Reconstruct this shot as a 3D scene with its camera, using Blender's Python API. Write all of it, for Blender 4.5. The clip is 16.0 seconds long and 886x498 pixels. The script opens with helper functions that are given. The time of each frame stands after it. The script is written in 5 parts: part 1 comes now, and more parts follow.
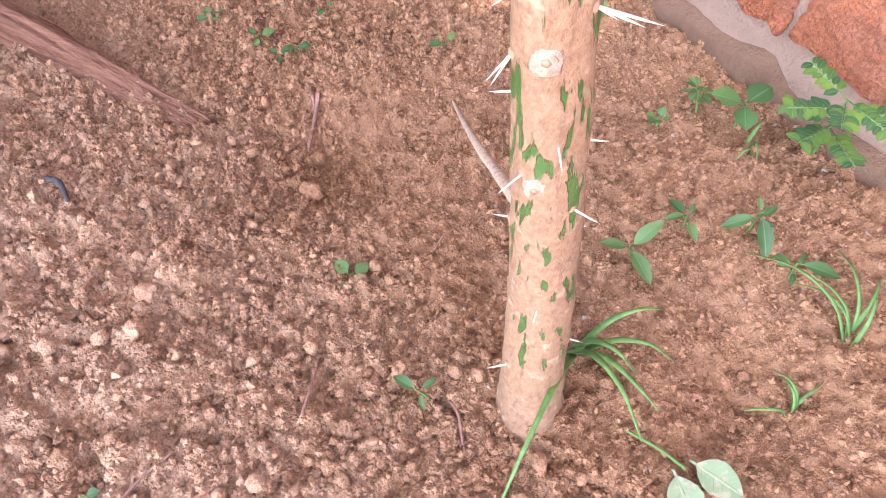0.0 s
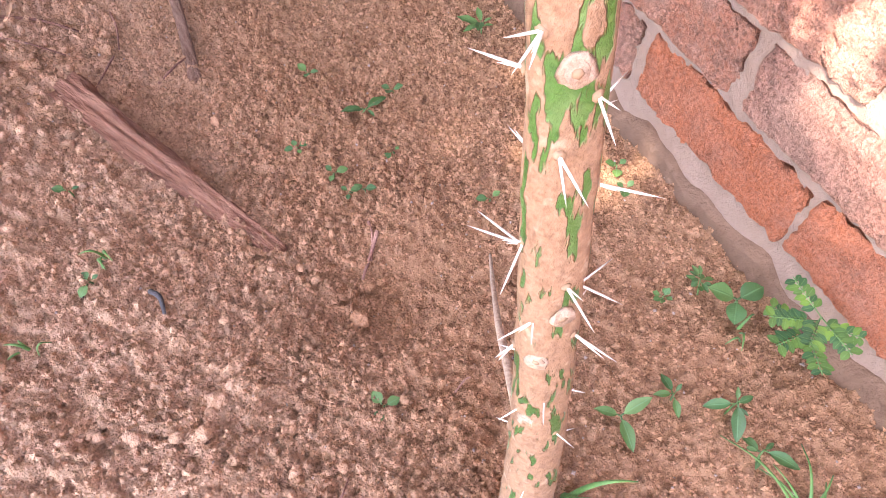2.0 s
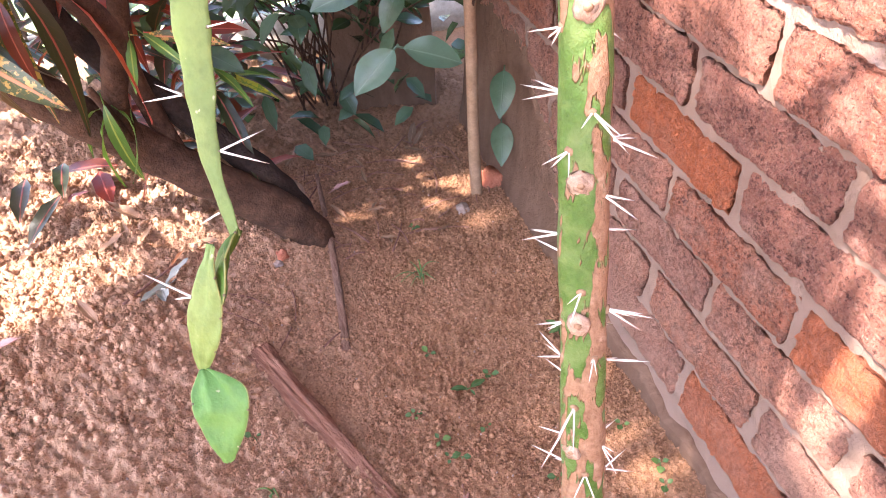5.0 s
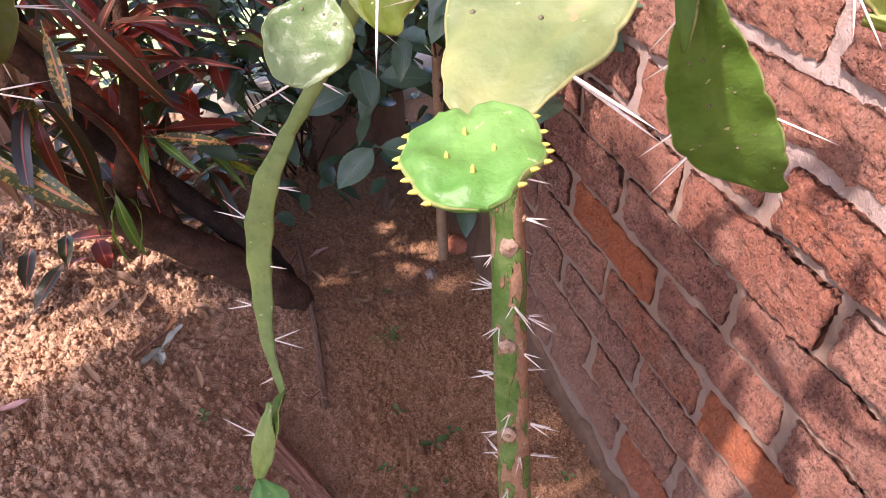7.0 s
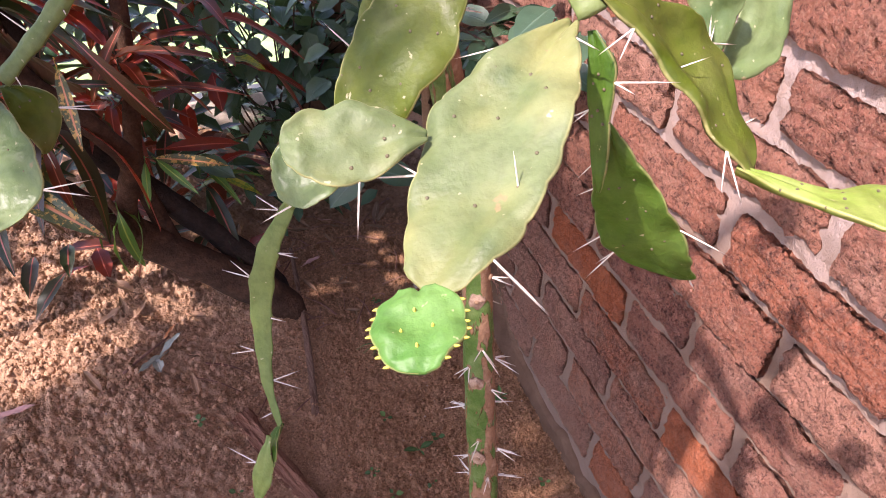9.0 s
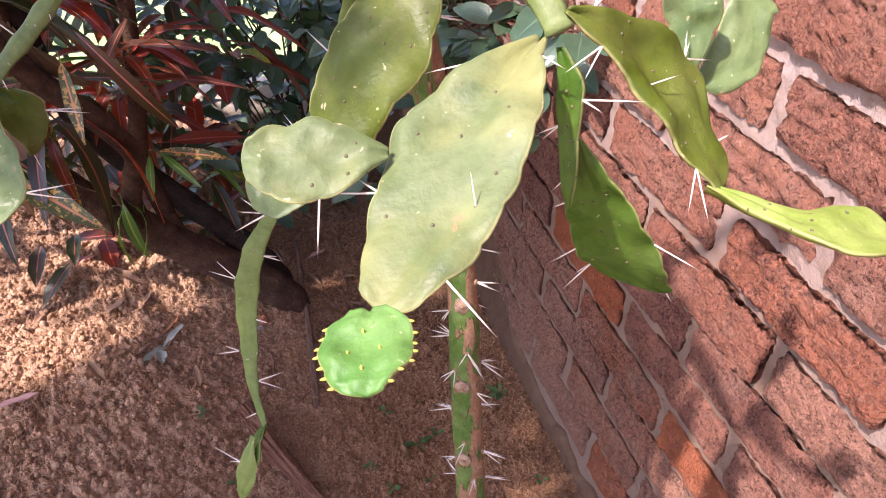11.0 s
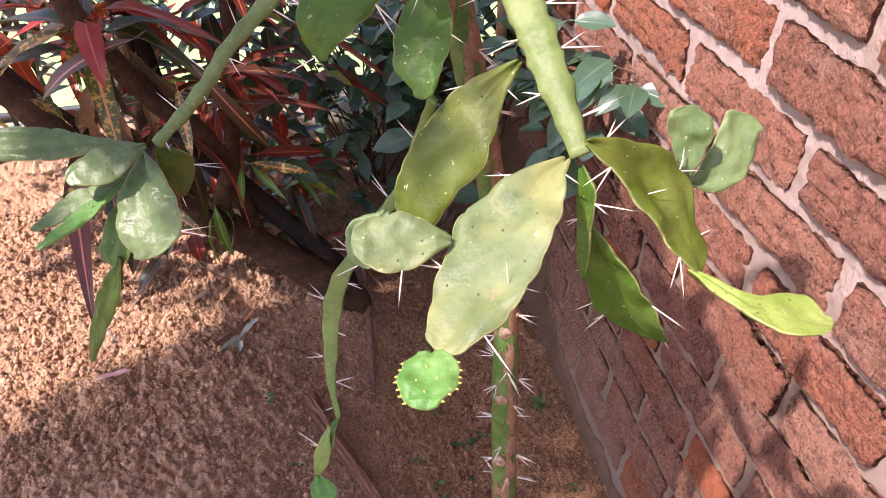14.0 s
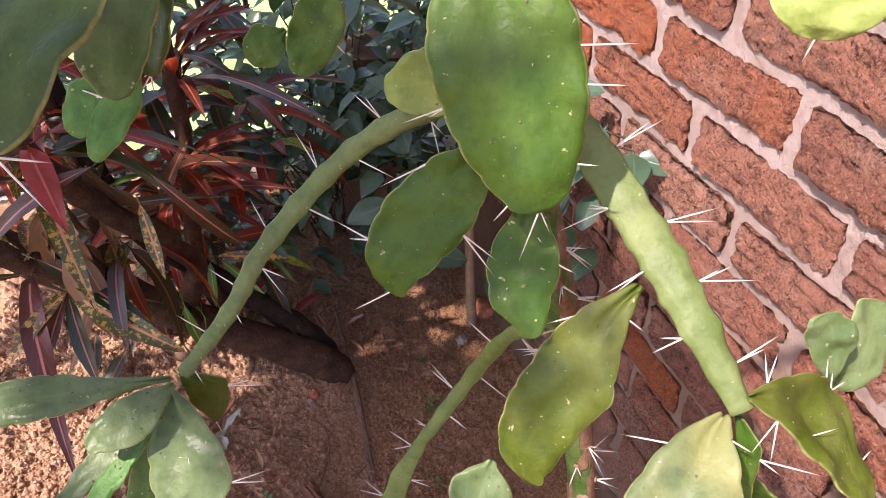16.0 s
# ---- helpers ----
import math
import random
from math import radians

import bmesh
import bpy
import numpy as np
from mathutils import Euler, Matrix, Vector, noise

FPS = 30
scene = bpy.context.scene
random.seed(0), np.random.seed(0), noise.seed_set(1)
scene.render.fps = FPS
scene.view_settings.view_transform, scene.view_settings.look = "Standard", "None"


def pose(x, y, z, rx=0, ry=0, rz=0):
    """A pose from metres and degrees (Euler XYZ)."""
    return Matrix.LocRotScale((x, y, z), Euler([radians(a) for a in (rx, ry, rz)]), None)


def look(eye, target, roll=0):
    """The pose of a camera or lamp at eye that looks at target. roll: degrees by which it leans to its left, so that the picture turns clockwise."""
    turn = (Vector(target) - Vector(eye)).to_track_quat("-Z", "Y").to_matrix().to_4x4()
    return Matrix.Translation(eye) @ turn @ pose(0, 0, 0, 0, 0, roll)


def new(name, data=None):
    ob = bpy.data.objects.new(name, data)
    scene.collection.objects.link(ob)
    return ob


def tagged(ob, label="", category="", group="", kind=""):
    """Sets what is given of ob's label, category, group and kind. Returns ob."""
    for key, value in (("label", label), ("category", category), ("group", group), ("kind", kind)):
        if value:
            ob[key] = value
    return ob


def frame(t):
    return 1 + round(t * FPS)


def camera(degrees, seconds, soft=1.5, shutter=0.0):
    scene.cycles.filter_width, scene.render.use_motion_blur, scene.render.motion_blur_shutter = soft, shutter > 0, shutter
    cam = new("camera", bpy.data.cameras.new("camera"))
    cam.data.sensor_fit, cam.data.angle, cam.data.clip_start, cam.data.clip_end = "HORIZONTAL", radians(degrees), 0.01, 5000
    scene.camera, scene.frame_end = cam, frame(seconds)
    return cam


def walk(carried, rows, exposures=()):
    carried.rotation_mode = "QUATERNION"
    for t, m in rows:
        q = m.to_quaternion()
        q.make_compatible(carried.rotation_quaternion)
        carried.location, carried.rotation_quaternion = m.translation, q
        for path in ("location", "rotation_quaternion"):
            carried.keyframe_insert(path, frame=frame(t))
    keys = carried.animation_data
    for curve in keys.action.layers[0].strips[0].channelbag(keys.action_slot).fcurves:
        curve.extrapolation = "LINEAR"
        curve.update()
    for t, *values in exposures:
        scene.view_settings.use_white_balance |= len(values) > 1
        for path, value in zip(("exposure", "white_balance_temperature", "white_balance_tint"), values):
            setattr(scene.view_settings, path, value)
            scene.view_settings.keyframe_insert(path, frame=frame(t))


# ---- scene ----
cam = camera(65.9, 16.0, 1.0)
PATH = [
    (0, (-0.092, -0.074, 0.492), (0.377, 0.765, -1.262), -6.0),
    (0.5, (-0.081, -0.066, 0.534), (0.359, 0.86, -1.183), -7.1),
    (1, (-0.071, -0.061, 0.565), (0.335, 0.875, -1.155), -6.8),
    (1.5, (-0.065, -0.056, 0.592), (0.351, 0.903, -1.113), -5.1),
    (2, (-0.061, -0.05, 0.635), (0.353, 0.924, -1.061), -4.1),
    (2.5, (-0.056, -0.038, 0.684), (0.370, 0.976, -0.987), -3.2),
    (3, (-0.058, -0.035, 0.728), (0.323, 1.006, -0.938), -3.6),
    (3.5, (-0.058, -0.038, 0.786), (0.312, 1.092, -0.826), -4.7),
    (4, (-0.064, -0.054, 0.837), (0.363, 1.192, -0.673), -3.7),
    (4.5, (-0.076, -0.082, 0.881), (0.318, 1.262, -0.553), -4.6),
    (5, (-0.088, -0.115, 0.935), (0.273, 1.332, -0.408), -5.0),
    (5.2, (-0.095, -0.125, 0.957), (0.266, 1.345, -0.362), -5.2),
    (7.3, (-0.101, -0.184, 1.112), (0.372, 1.282, -0.164), -1.9),
    (7.5, (-0.099, -0.185, 1.12), (0.371, 1.274, -0.165), -1.9),
    (8, (-0.096, -0.19, 1.142), (0.406, 1.278, -0.121), -0.7),
    (8.5, (-0.098, -0.204, 1.162), (0.397, 1.251, -0.118), -0.2),
    (8.7, (-0.098, -0.208, 1.172), (0.395, 1.243, -0.114), -0.6),
    (10.8, (-0.079, -0.205, 1.179), (0.379, 1.242, -0.124), -0.7),
    (11, (-0.078, -0.209, 1.182), (0.371, 1.236, -0.126), -0.7),
    (11.5, (-0.078, -0.226, 1.192), (0.326, 1.201, -0.149), -1.0),
    (12, (-0.083, -0.245, 1.215), (0.275, 1.185, -0.137), -0.9),
    (12.5, (-0.089, -0.259, 1.23), (0.25, 1.157, -0.14), -0.5),
    (13, (-0.092, -0.27, 1.251), (0.266, 1.157, -0.103), 0.1),
    (13.5, (-0.092, -0.275, 1.269), (0.21, 1.18, -0.07), -1.0),
    (14, (-0.089, -0.27, 1.275), (0.192, 1.22, -0.028), -1.3),
    (14.5, (-0.096, -0.261, 1.29), (0.172, 1.245, 0.002), -0.6),
    (14.7, (-0.101, -0.245, 1.289), (0.167, 1.255, -0.006), -0.1),
    (15, (-0.115, -0.225, 1.31), (0.139, 1.261, -0.004), -1.5),
    (15.5, (-0.131, -0.166, 1.329), (0.231, 1.313, 0.033), -3.2),
    (16, (-0.139, -0.113, 1.342), (0.31, 1.327, 0.029), -3.6),
]
walk(cam, [(t, look(eye, target, roll)) for t, eye, target, roll in PATH], exposures=[(0.0, 3.62, 6350, 20), (3.0, 3.48, 6500, 25), (4.2, 3.34, 6550, 28), (5.2, 3.12, 6550, 30), (7.5, 1.70, 6500, 33), (12.5, 1.74, 6450, 31), (16.0, 1.52, 6600, 29)])

# ---- light ----
SUN_TO = Vector((-0.50, -0.16, 0.85)).normalized()
world = bpy.data.worlds.new("world")
scene.world = world
world.use_nodes = True
wn = world.node_tree.nodes
sky = wn.new("ShaderNodeTexSky")
sky.sky_type = "NISHITA"
sky.sun_disc = False
sky.sun_elevation = math.asin(SUN_TO.z)
sky.sun_rotation = math.atan2(SUN_TO.x, SUN_TO.y)
sky.air_density, sky.dust_density = 1.0, 2.0
wn["Background"].inputs["Strength"].default_value = 0.16
world.node_tree.links.new(sky.outputs[0], wn["Background"].inputs["Color"])
sun = new("sun", bpy.data.lights.new("sun", "SUN"))
sun.data.energy, sun.data.angle, sun.data.color = 3.4, radians(1.2), (1.0, 0.95, 0.86)
sun.matrix_world = look(SUN_TO * 10, (0, 0, 0))


# ---- materials ----
def material(name, rough=0.8, spec=0.3):
    m = bpy.data.materials.new(name)
    m.use_nodes = True
    nt = m.node_tree
    b = nt.nodes["Principled BSDF"]
    b.inputs["Roughness"].default_value = rough
    b.inputs["Specular IOR Level"].default_value = spec
    return m, nt, b


def node(nt, kind, **sets):
    n = nt.nodes.new(kind)
    for k, v in sets.items():
        n.inputs[k.replace("_", " ")].default_value = v
    return n


def coords(nt, which="Object"):
    return nt.nodes.new("ShaderNodeTexCoord").outputs[which]


def world_pos(nt):
    return nt.nodes.new("ShaderNodeNewGeometry").outputs["Position"]


def noise_tex(nt, vec, scale, detail=4.0, rough=0.6):
    n = node(nt, "ShaderNodeTexNoise", Scale=scale, Detail=detail, Roughness=rough)
    nt.links.new(vec, n.inputs["Vector"])
    return n.outputs["Fac"]


def ramp(nt, fac, stops):
    r = nt.nodes.new("ShaderNodeValToRGB")
    el = r.color_ramp.elements
    while len(el) < len(stops):
        el.new(0.5)
    for e, (p, c) in zip(el, stops):
        e.position, e.color = p, (*c, 1)
    nt.links.new(fac, r.inputs["Fac"])
    return r.outputs["Color"]


def mix(nt, fac, a, b, mode="MIX"):
    n = nt.nodes.new("ShaderNodeMix")
    n.data_type, n.blend_type = "RGBA", mode
    for sock, v in ((n.inputs[0], fac), (n.inputs[6], a), (n.inputs[7], b)):
        if isinstance(v, (int, float)):
            sock.default_value = v
        elif isinstance(v, tuple):
            sock.default_value = (*v, 1)
        else:
            nt.links.new(v, sock)
    return n.outputs[2]


def step(nt, fac, lo, hi, a=0.0, b=1.0):
    n = nt.nodes.new("ShaderNodeMapRange")
    n.inputs["From Min"].default_value, n.inputs["From Max"].default_value = lo, hi
    n.inputs["To Min"].default_value, n.inputs["To Max"].default_value = a, b
    nt.links.new(fac, n.inputs["Value"])
    return n.outputs["Result"]


def arith(nt, op, a, b):
    n = nt.nodes.new("ShaderNodeMath")
    n.operation = op
    for sock, v in zip(n.inputs, (a, b)):
        if isinstance(v, (int, float)):
            sock.default_value = v
        else:
            nt.links.new(v, sock)
    return n.outputs[0]


def bump(nt, b, height, strength, dist):
    n = node(nt, "ShaderNodeBump", Strength=strength, Distance=dist)
    nt.links.new(height, n.inputs["Height"])
    nt.links.new(n.outputs["Normal"], b.inputs["Normal"])


def rand(nt):
    return nt.nodes.new("ShaderNodeObjectInfo").outputs["Random"]


def island(nt):
    return nt.nodes.new("ShaderNodeNewGeometry").outputs["Random Per Island"]


def soil_material(name, shift=1.0, loose=False):
    m, nt, b = material(name, 0.95, 0.1)
    p = world_pos(nt)
    big = noise_tex(nt, p, 7, 5, 0.6)
    fine = noise_tex(nt, p, 260, 5, 0.7)
    mid = noise_tex(nt, p, 60, 4, 0.65)
    col = ramp(nt, big, [(0.30, (0.198 * shift, 0.102 * shift, 0.052 * shift)), (0.70, (0.272 * shift, 0.150 * shift, 0.081 * shift))])
    col = mix(nt, step(nt, mid, 0.38, 0.7, 0.0, 0.6), col, (0.31 * shift, 0.168 * shift, 0.096 * shift))
    # shade of the gaps between crumbs, put into the colour by noise
    col = mix(nt, step(nt, noise_tex(nt, p, 110, 4, 0.7), 0.34, 0.47, 0.5, 0.0), col, (0.085 * shift, 0.046 * shift, 0.026 * shift))
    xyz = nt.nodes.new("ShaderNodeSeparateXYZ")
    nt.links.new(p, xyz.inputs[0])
    # paler dry soil to the west; its colour also lifts the bank's sunlight
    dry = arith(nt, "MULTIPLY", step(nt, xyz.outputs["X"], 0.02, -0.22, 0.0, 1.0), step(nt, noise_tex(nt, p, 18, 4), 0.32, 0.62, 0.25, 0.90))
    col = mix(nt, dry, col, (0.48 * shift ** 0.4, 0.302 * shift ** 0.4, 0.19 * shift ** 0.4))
    # fine crevices darkened in colour where the bump sinks too
    col = mix(nt, step(nt, fine, 0.30, 0.45, 0.50, 0.0), col, (0.070, 0.038, 0.022))
    col = mix(nt, step(nt, fine, 0.66, 0.78, 0.0, 0.35), col, (0.44, 0.30, 0.22))
    if loose:
        own = island(nt)
        col = mix(nt, step(nt, own, 0.0, 0.45, 0.60, 0.0), col, (0.095, 0.048, 0.028))
        col = mix(nt, step(nt, own, 0.78, 1.0, 0.0, 0.06), col, (0.55, 0.37, 0.26))
    nt.links.new(col, b.inputs["Base Color"])
    bump(nt, b, arith(nt, "ADD", fine, arith(nt, "MULTIPLY", mid, 2.0)), 0.9, 0.005)
    return m


def brick_material(name, orange=False):
    m, nt, b = material(name, 0.85, 0.2)
    p, r = world_pos(nt), rand(nt)
    if orange:
        base = ramp(nt, r, [(0.0, (0.546, 0.156, 0.062)), (1.0, (0.484, 0.148, 0.066))])
    else:
        base = ramp(nt, r, [(0.0, (0.484, 0.156, 0.078)), (0.2, (0.406, 0.148, 0.090)), (0.4, (0.484, 0.211, 0.136)), (0.55, (0.343, 0.133, 0.090)),
                            (0.7, (0.499, 0.242, 0.164)), (0.85, (0.491, 0.164, 0.082)), (1.0, (0.367, 0.164, 0.117))])
    big = noise_tex(nt, p, 14, 5, 0.65)
    mid = noise_tex(nt, p, 55, 6, 0.75)
    fine = noise_tex(nt, p, 300, 4, 0.75)
    pits = arith(nt, "MULTIPLY", step(nt, noise_tex(nt, p, 190, 5, 0.85), 0.53, 0.60), step(nt, noise_tex(nt, p, 38, 3), 0.38, 0.54, 0.10 if orange else 0.25, 0.3 if orange else 1.0))
    col = mix(nt, step(nt, big, 0.48, 0.70, 0, 0.2 if orange else 0.5), base, (0.52, 0.31, 0.23))
    col = mix(nt, step(nt, mid, 0.49, 0.62, 0, 0.2 if orange else 0.68), col, (0.16, 0.068, 0.05))
    col = mix(nt, step(nt, noise_tex(nt, p, 24, 4, 0.7), 0.56, 0.70, 0, 0.25 if orange else 0.5), col, (0.10, 0.056, 0.05))
    col = mix(nt, step(nt, fine, 0.38, 0.50, 0.25 if orange else 0.50, 0.0), col, (0.52, 0.30, 0.205))
    col = mix(nt, arith(nt, "MULTIPLY", pits, 0.8), col, (0.07, 0.036, 0.032))
    z = nt.nodes.new("ShaderNodeSeparateXYZ")
    nt.links.new(p, z.inputs[0])
    splash = arith(nt, "ADD", step(nt, z.outputs["Z"], 0.05, 0.55, 0.55, -0.25), arith(nt, "MULTIPLY", arith(nt, "SUBTRACT", big, 0.5), 1.6))
    far = arith(nt, "MULTIPLY", step(nt, z.outputs["Y"], 0.25, 0.8, 0.0, 0.45), step(nt, z.outputs["Z"], 0.25, 0.75, 1.0, 0.0))
    splash = step(nt, arith(nt, "ADD", splash, far), 0.0, 0.7, 0.0, 0.2 if orange else 0.62)
    col = mix(nt, splash, col, (0.55, 0.31, 0.21))
    nt.links.new(col, b.inputs["Base Color"])
    bump(nt, b, arith(nt, "SUBTRACT", arith(nt, "ADD", arith(nt, "MULTIPLY", fine, 0.8), arith(nt, "MULTIPLY", mid, 2.0)), arith(nt, "MULTIPLY", pits, 2.6)), 1.0, 0.014)
    return m


def mortar_material(name):
    m, nt, b = material(name, 0.9, 0.2)
    p = world_pos(nt)
    big, mid, fine = noise_tex(nt, p, 9, 4), noise_tex(nt, p, 45, 5, 0.7), noise_tex(nt, p, 380, 4, 0.7)
    col = ramp(nt, big, [(0.3, (0.34, 0.26, 0.225)), (0.7, (0.47, 0.39, 0.36))])
    col = mix(nt, step(nt, mid, 0.47, 0.70, 0, 0.75), col, (0.32, 0.22, 0.175))
    col = mix(nt, step(nt, fine, 0.58, 0.72, 0, 0.5), col, (0.2, 0.13, 0.1))
    z = nt.nodes.new("ShaderNodeSeparateXYZ")
    nt.links.new(p, z.inputs[0])
    dirt = step(nt, arith(nt, "ADD", step(nt, z.outputs["Z"], 0.48, 0.98, 0.95, -0.2), arith(nt, "MULTIPLY", arith(nt, "SUBTRACT", big, 0.5), 1.8)), 0.0, 0.7, 0.10, 0.90)
    col = mix(nt, dirt, col, (0.215, 0.138, 0.094))
    nt.links.new(col, b.inputs["Base Color"])
    bump(nt, b, arith(nt, "ADD", arith(nt, "MULTIPLY", fine, 0.5), mid), 0.9, 0.006)
    return m


def mud_material(name):
    m, nt, b = material(name, 0.95, 0.1)
    p = world_pos(nt)
    mp = nt.nodes.new("ShaderNodeMapping")
    mp.inputs["Scale"].default_value = (1, 1, 0.35)
    nt.links.new(p, mp.inputs["Vector"])
    streak, mid, fine = noise_tex(nt, mp.outputs[0], 22, 5), noise_tex(nt, p, 60, 4), noise_tex(nt, p, 330, 4, 0.7)
    col = ramp(nt, streak, [(0.3, (0.10, 0.056, 0.034)), (0.7, (0.16, 0.097, 0.062))])
    col = mix(nt, step(nt, fine, 0.6, 0.75, 0, 0.5), col, (0.10, 0.05, 0.033))
    nt.links.new(col, b.inputs["Base Color"])
    bump(nt, b, arith(nt, "ADD", fine, arith(nt, "MULTIPLY", mid, 3.0)), 0.6, 0.004)
    return m


def trunk_material(name):
    """Green cactus skin with corky tan bark in upright patches, thicker towards the root."""
    m, nt, b = material(name, 0.6, 0.3)
    p = world_pos(nt)
    mp = nt.nodes.new("ShaderNodeMapping")
    mp.inputs["Scale"].default_value = (1, 1, 0.22)
    nt.links.new(p, mp.inputs["Vector"])
    patch = noise_tex(nt, mp.outputs[0], 135, 3, 0.5)
    fine = noise_tex(nt, p, 260, 4, 0.7)
    z = nt.nodes.new("ShaderNodeSeparateXYZ")
    nt.links.new(p, z.inputs[0])
    lim = arith(nt, "MAXIMUM", step(nt, z.outputs["Z"], 0.34, 0.72, 0.16, 0.0), step(nt, z.outputs["Z"], 0.05, 0.12, 0.4, 0.0))
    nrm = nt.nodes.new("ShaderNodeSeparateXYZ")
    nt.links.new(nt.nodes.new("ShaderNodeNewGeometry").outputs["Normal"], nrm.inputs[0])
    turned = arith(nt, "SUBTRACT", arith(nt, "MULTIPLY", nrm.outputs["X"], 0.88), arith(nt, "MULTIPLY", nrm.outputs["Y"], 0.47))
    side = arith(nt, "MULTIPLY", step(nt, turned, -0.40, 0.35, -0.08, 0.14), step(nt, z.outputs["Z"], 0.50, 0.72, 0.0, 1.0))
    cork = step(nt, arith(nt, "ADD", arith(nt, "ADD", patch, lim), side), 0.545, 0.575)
    green = mix(nt, step(nt, noise_tex(nt, p, 70, 3), 0.42, 0.66), ramp(nt, fine, [(0.3, (0.040, 0.095, 0.013)), (0.7, (0.065, 0.140, 0.022))]), (0.11, 0.175, 0.048))
    deep = mix(nt, step(nt, z.outputs["Z"], 0.30, 0.55, 0.75, 0.0), green, (0.04, 0.085, 0.02))
    tan = ramp(nt, fine, [(0.3, (0.185, 0.098, 0.050)), (0.7, (0.30, 0.178, 0.102))])
    tan = mix(nt, step(nt, noise_tex(nt, mp.outputs[0], 260, 4, 0.7), 0.52, 0.68, 0, 0.6), tan, (0.12, 0.060, 0.030))
    scar = step(nt, noise_tex(nt, p, 90, 2), 0.62, 0.7, 0, 0.5)
    tan = mix(nt, scar, tan, (0.42, 0.30, 0.20))
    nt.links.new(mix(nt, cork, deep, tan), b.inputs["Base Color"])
    nt.links.new(step(nt, cork, 0, 1, 0.42, 0.8), b.inputs["Roughness"])
    bump(nt, b, arith(nt, "ADD", cork, arith(nt, "MULTIPLY", fine, 0.8)), 0.8, 0.0022)
    return m


def pad_material(name, dark, light, yellow=0.0, rough=0.42, rim=True):
    """Waxy cactus skin: mottled, with a paler bloom, faint veins, corky specks and a thin pale rim (by UV)."""
    m, nt, b = material(name, rough, 0.24)
    p = world_pos(nt)
    big, mid, fine = noise_tex(nt, p, 34, 4, 0.6), noise_tex(nt, p, 110, 4), noise_tex(nt, p, 600, 3)
    col = ramp(nt, big, [(0.32, dark), (0.68, light)])
    col = mix(nt, step(nt, mid, 0.47, 0.72, 0, 0.55), col, tuple(c * 0.62 for c in dark))
    if yellow:
        col = mix(nt, step(nt, noise_tex(nt, p, 19, 3), 0.46, 0.66, 0, yellow), col, (0.36, 0.33, 0.12))
    bloom = step(nt, noise_tex(nt, p, 15, 5, 0.7), 0.46, 0.68, 0, 0.16)
    col = mix(nt, bloom, col, (0.5 * light[0] + 0.13, 0.5 * light[1] + 0.15, 0.5 * light[2] + 0.07))
    vor = nt.nodes.new("ShaderNodeTexVoronoi")
    vor.feature = "DISTANCE_TO_EDGE"
    vor.inputs["Scale"].default_value = 62
    warp = mix(nt, 0.04, p, nt.nodes.new("ShaderNodeTexNoise").outputs["Color"], "ADD")
    nt.links.new(warp, vor.inputs["Vector"])
    vein = step(nt, vor.outputs["Distance"], 0.0, 0.07, 1.0, 0.0)
    col = mix(nt, arith(nt, "MULTIPLY", vein, 0.07), col, tuple(1.35 * c for c in light))
    col = mix(nt, step(nt, noise_tex(nt, p, 210, 2), 0.70, 0.74, 0, 0.7), col, (0.38, 0.36, 0.22))
    col = mix(nt, step(nt, noise_tex(nt, p, 75, 3, 0.7), 0.70, 0.74, 0, 0.75), col, (0.24, 0.17, 0.09))
    gloss = step(nt, big, 0.3, 0.7, rough, rough + 0.16)
    nt.links.new(gloss, b.inputs["Roughness"])
    if rim:
        uv = nt.nodes.new("ShaderNodeSeparateXYZ")
        nt.links.new(coords(nt, "UV"), uv.inputs[0])
        off = arith(nt, "ABSOLUTE", arith(nt, "SUBTRACT", uv.outputs["X"], 0.5), 0.0)
        edge = arith(nt, "MULTIPLY", step(nt, off, 0.476, 0.497, 0.0, 0.6), step(nt, mid, 0.32, 0.6, 0.3, 1.0))
        col = mix(nt, edge, col, (0.46, 0.43, 0.18))
        midrib = step(nt, off, 0.0, 0.05, 0.14, 0.0)
        col = mix(nt, midrib, col, tuple(1.3 * c for c in light))
    nt.links.new(col, b.inputs["Base Color"])
    b.inputs["Subsurface Weight"].default_value = 0.08
    b.inputs["Subsurface Radius"].default_value = (0.004, 0.006, 0.002)
    height = arith(nt, "ADD", arith(nt, "ADD", big, arith(nt, "MULTIPLY", mid, 0.30)), arith(nt, "ADD", arith(nt, "MULTIPLY", fine, 0.10), 0.0))
    bump(nt, b, height, 0.32, 0.006)
    return m


def plain_material(name, a, bb, scale=60, rough=0.7, spec=0.3, bumps=0.3, dist=0.003, stretch=None, turn=0.0):
    m, nt, b = material(name, rough, spec)
    p = coords(nt)
    if stretch:
        mp = nt.nodes.new("ShaderNodeMapping")
        mp.vector_type = "TEXTURE"
        mp.inputs["Rotation"].default_value = (0, 0, turn)
        mp.inputs["Scale"].default_value = stretch
        nt.links.new(p, mp.inputs["Vector"])
        p = mp.outputs[0]
    f, g = noise_tex(nt, p, scale, 5, 0.65), noise_tex(nt, p, scale * 6, 4, 0.7)
    col = mix(nt, step(nt, g, 0.35, 0.7, 0, 0.5), ramp(nt, f, [(0.3, a), (0.7, bb)]), tuple(0.6 * c for c in a))
    nt.links.new(col, b.inputs["Base Color"])
    bump(nt, b, arith(nt, "ADD", f, g), bumps, dist)
    return m


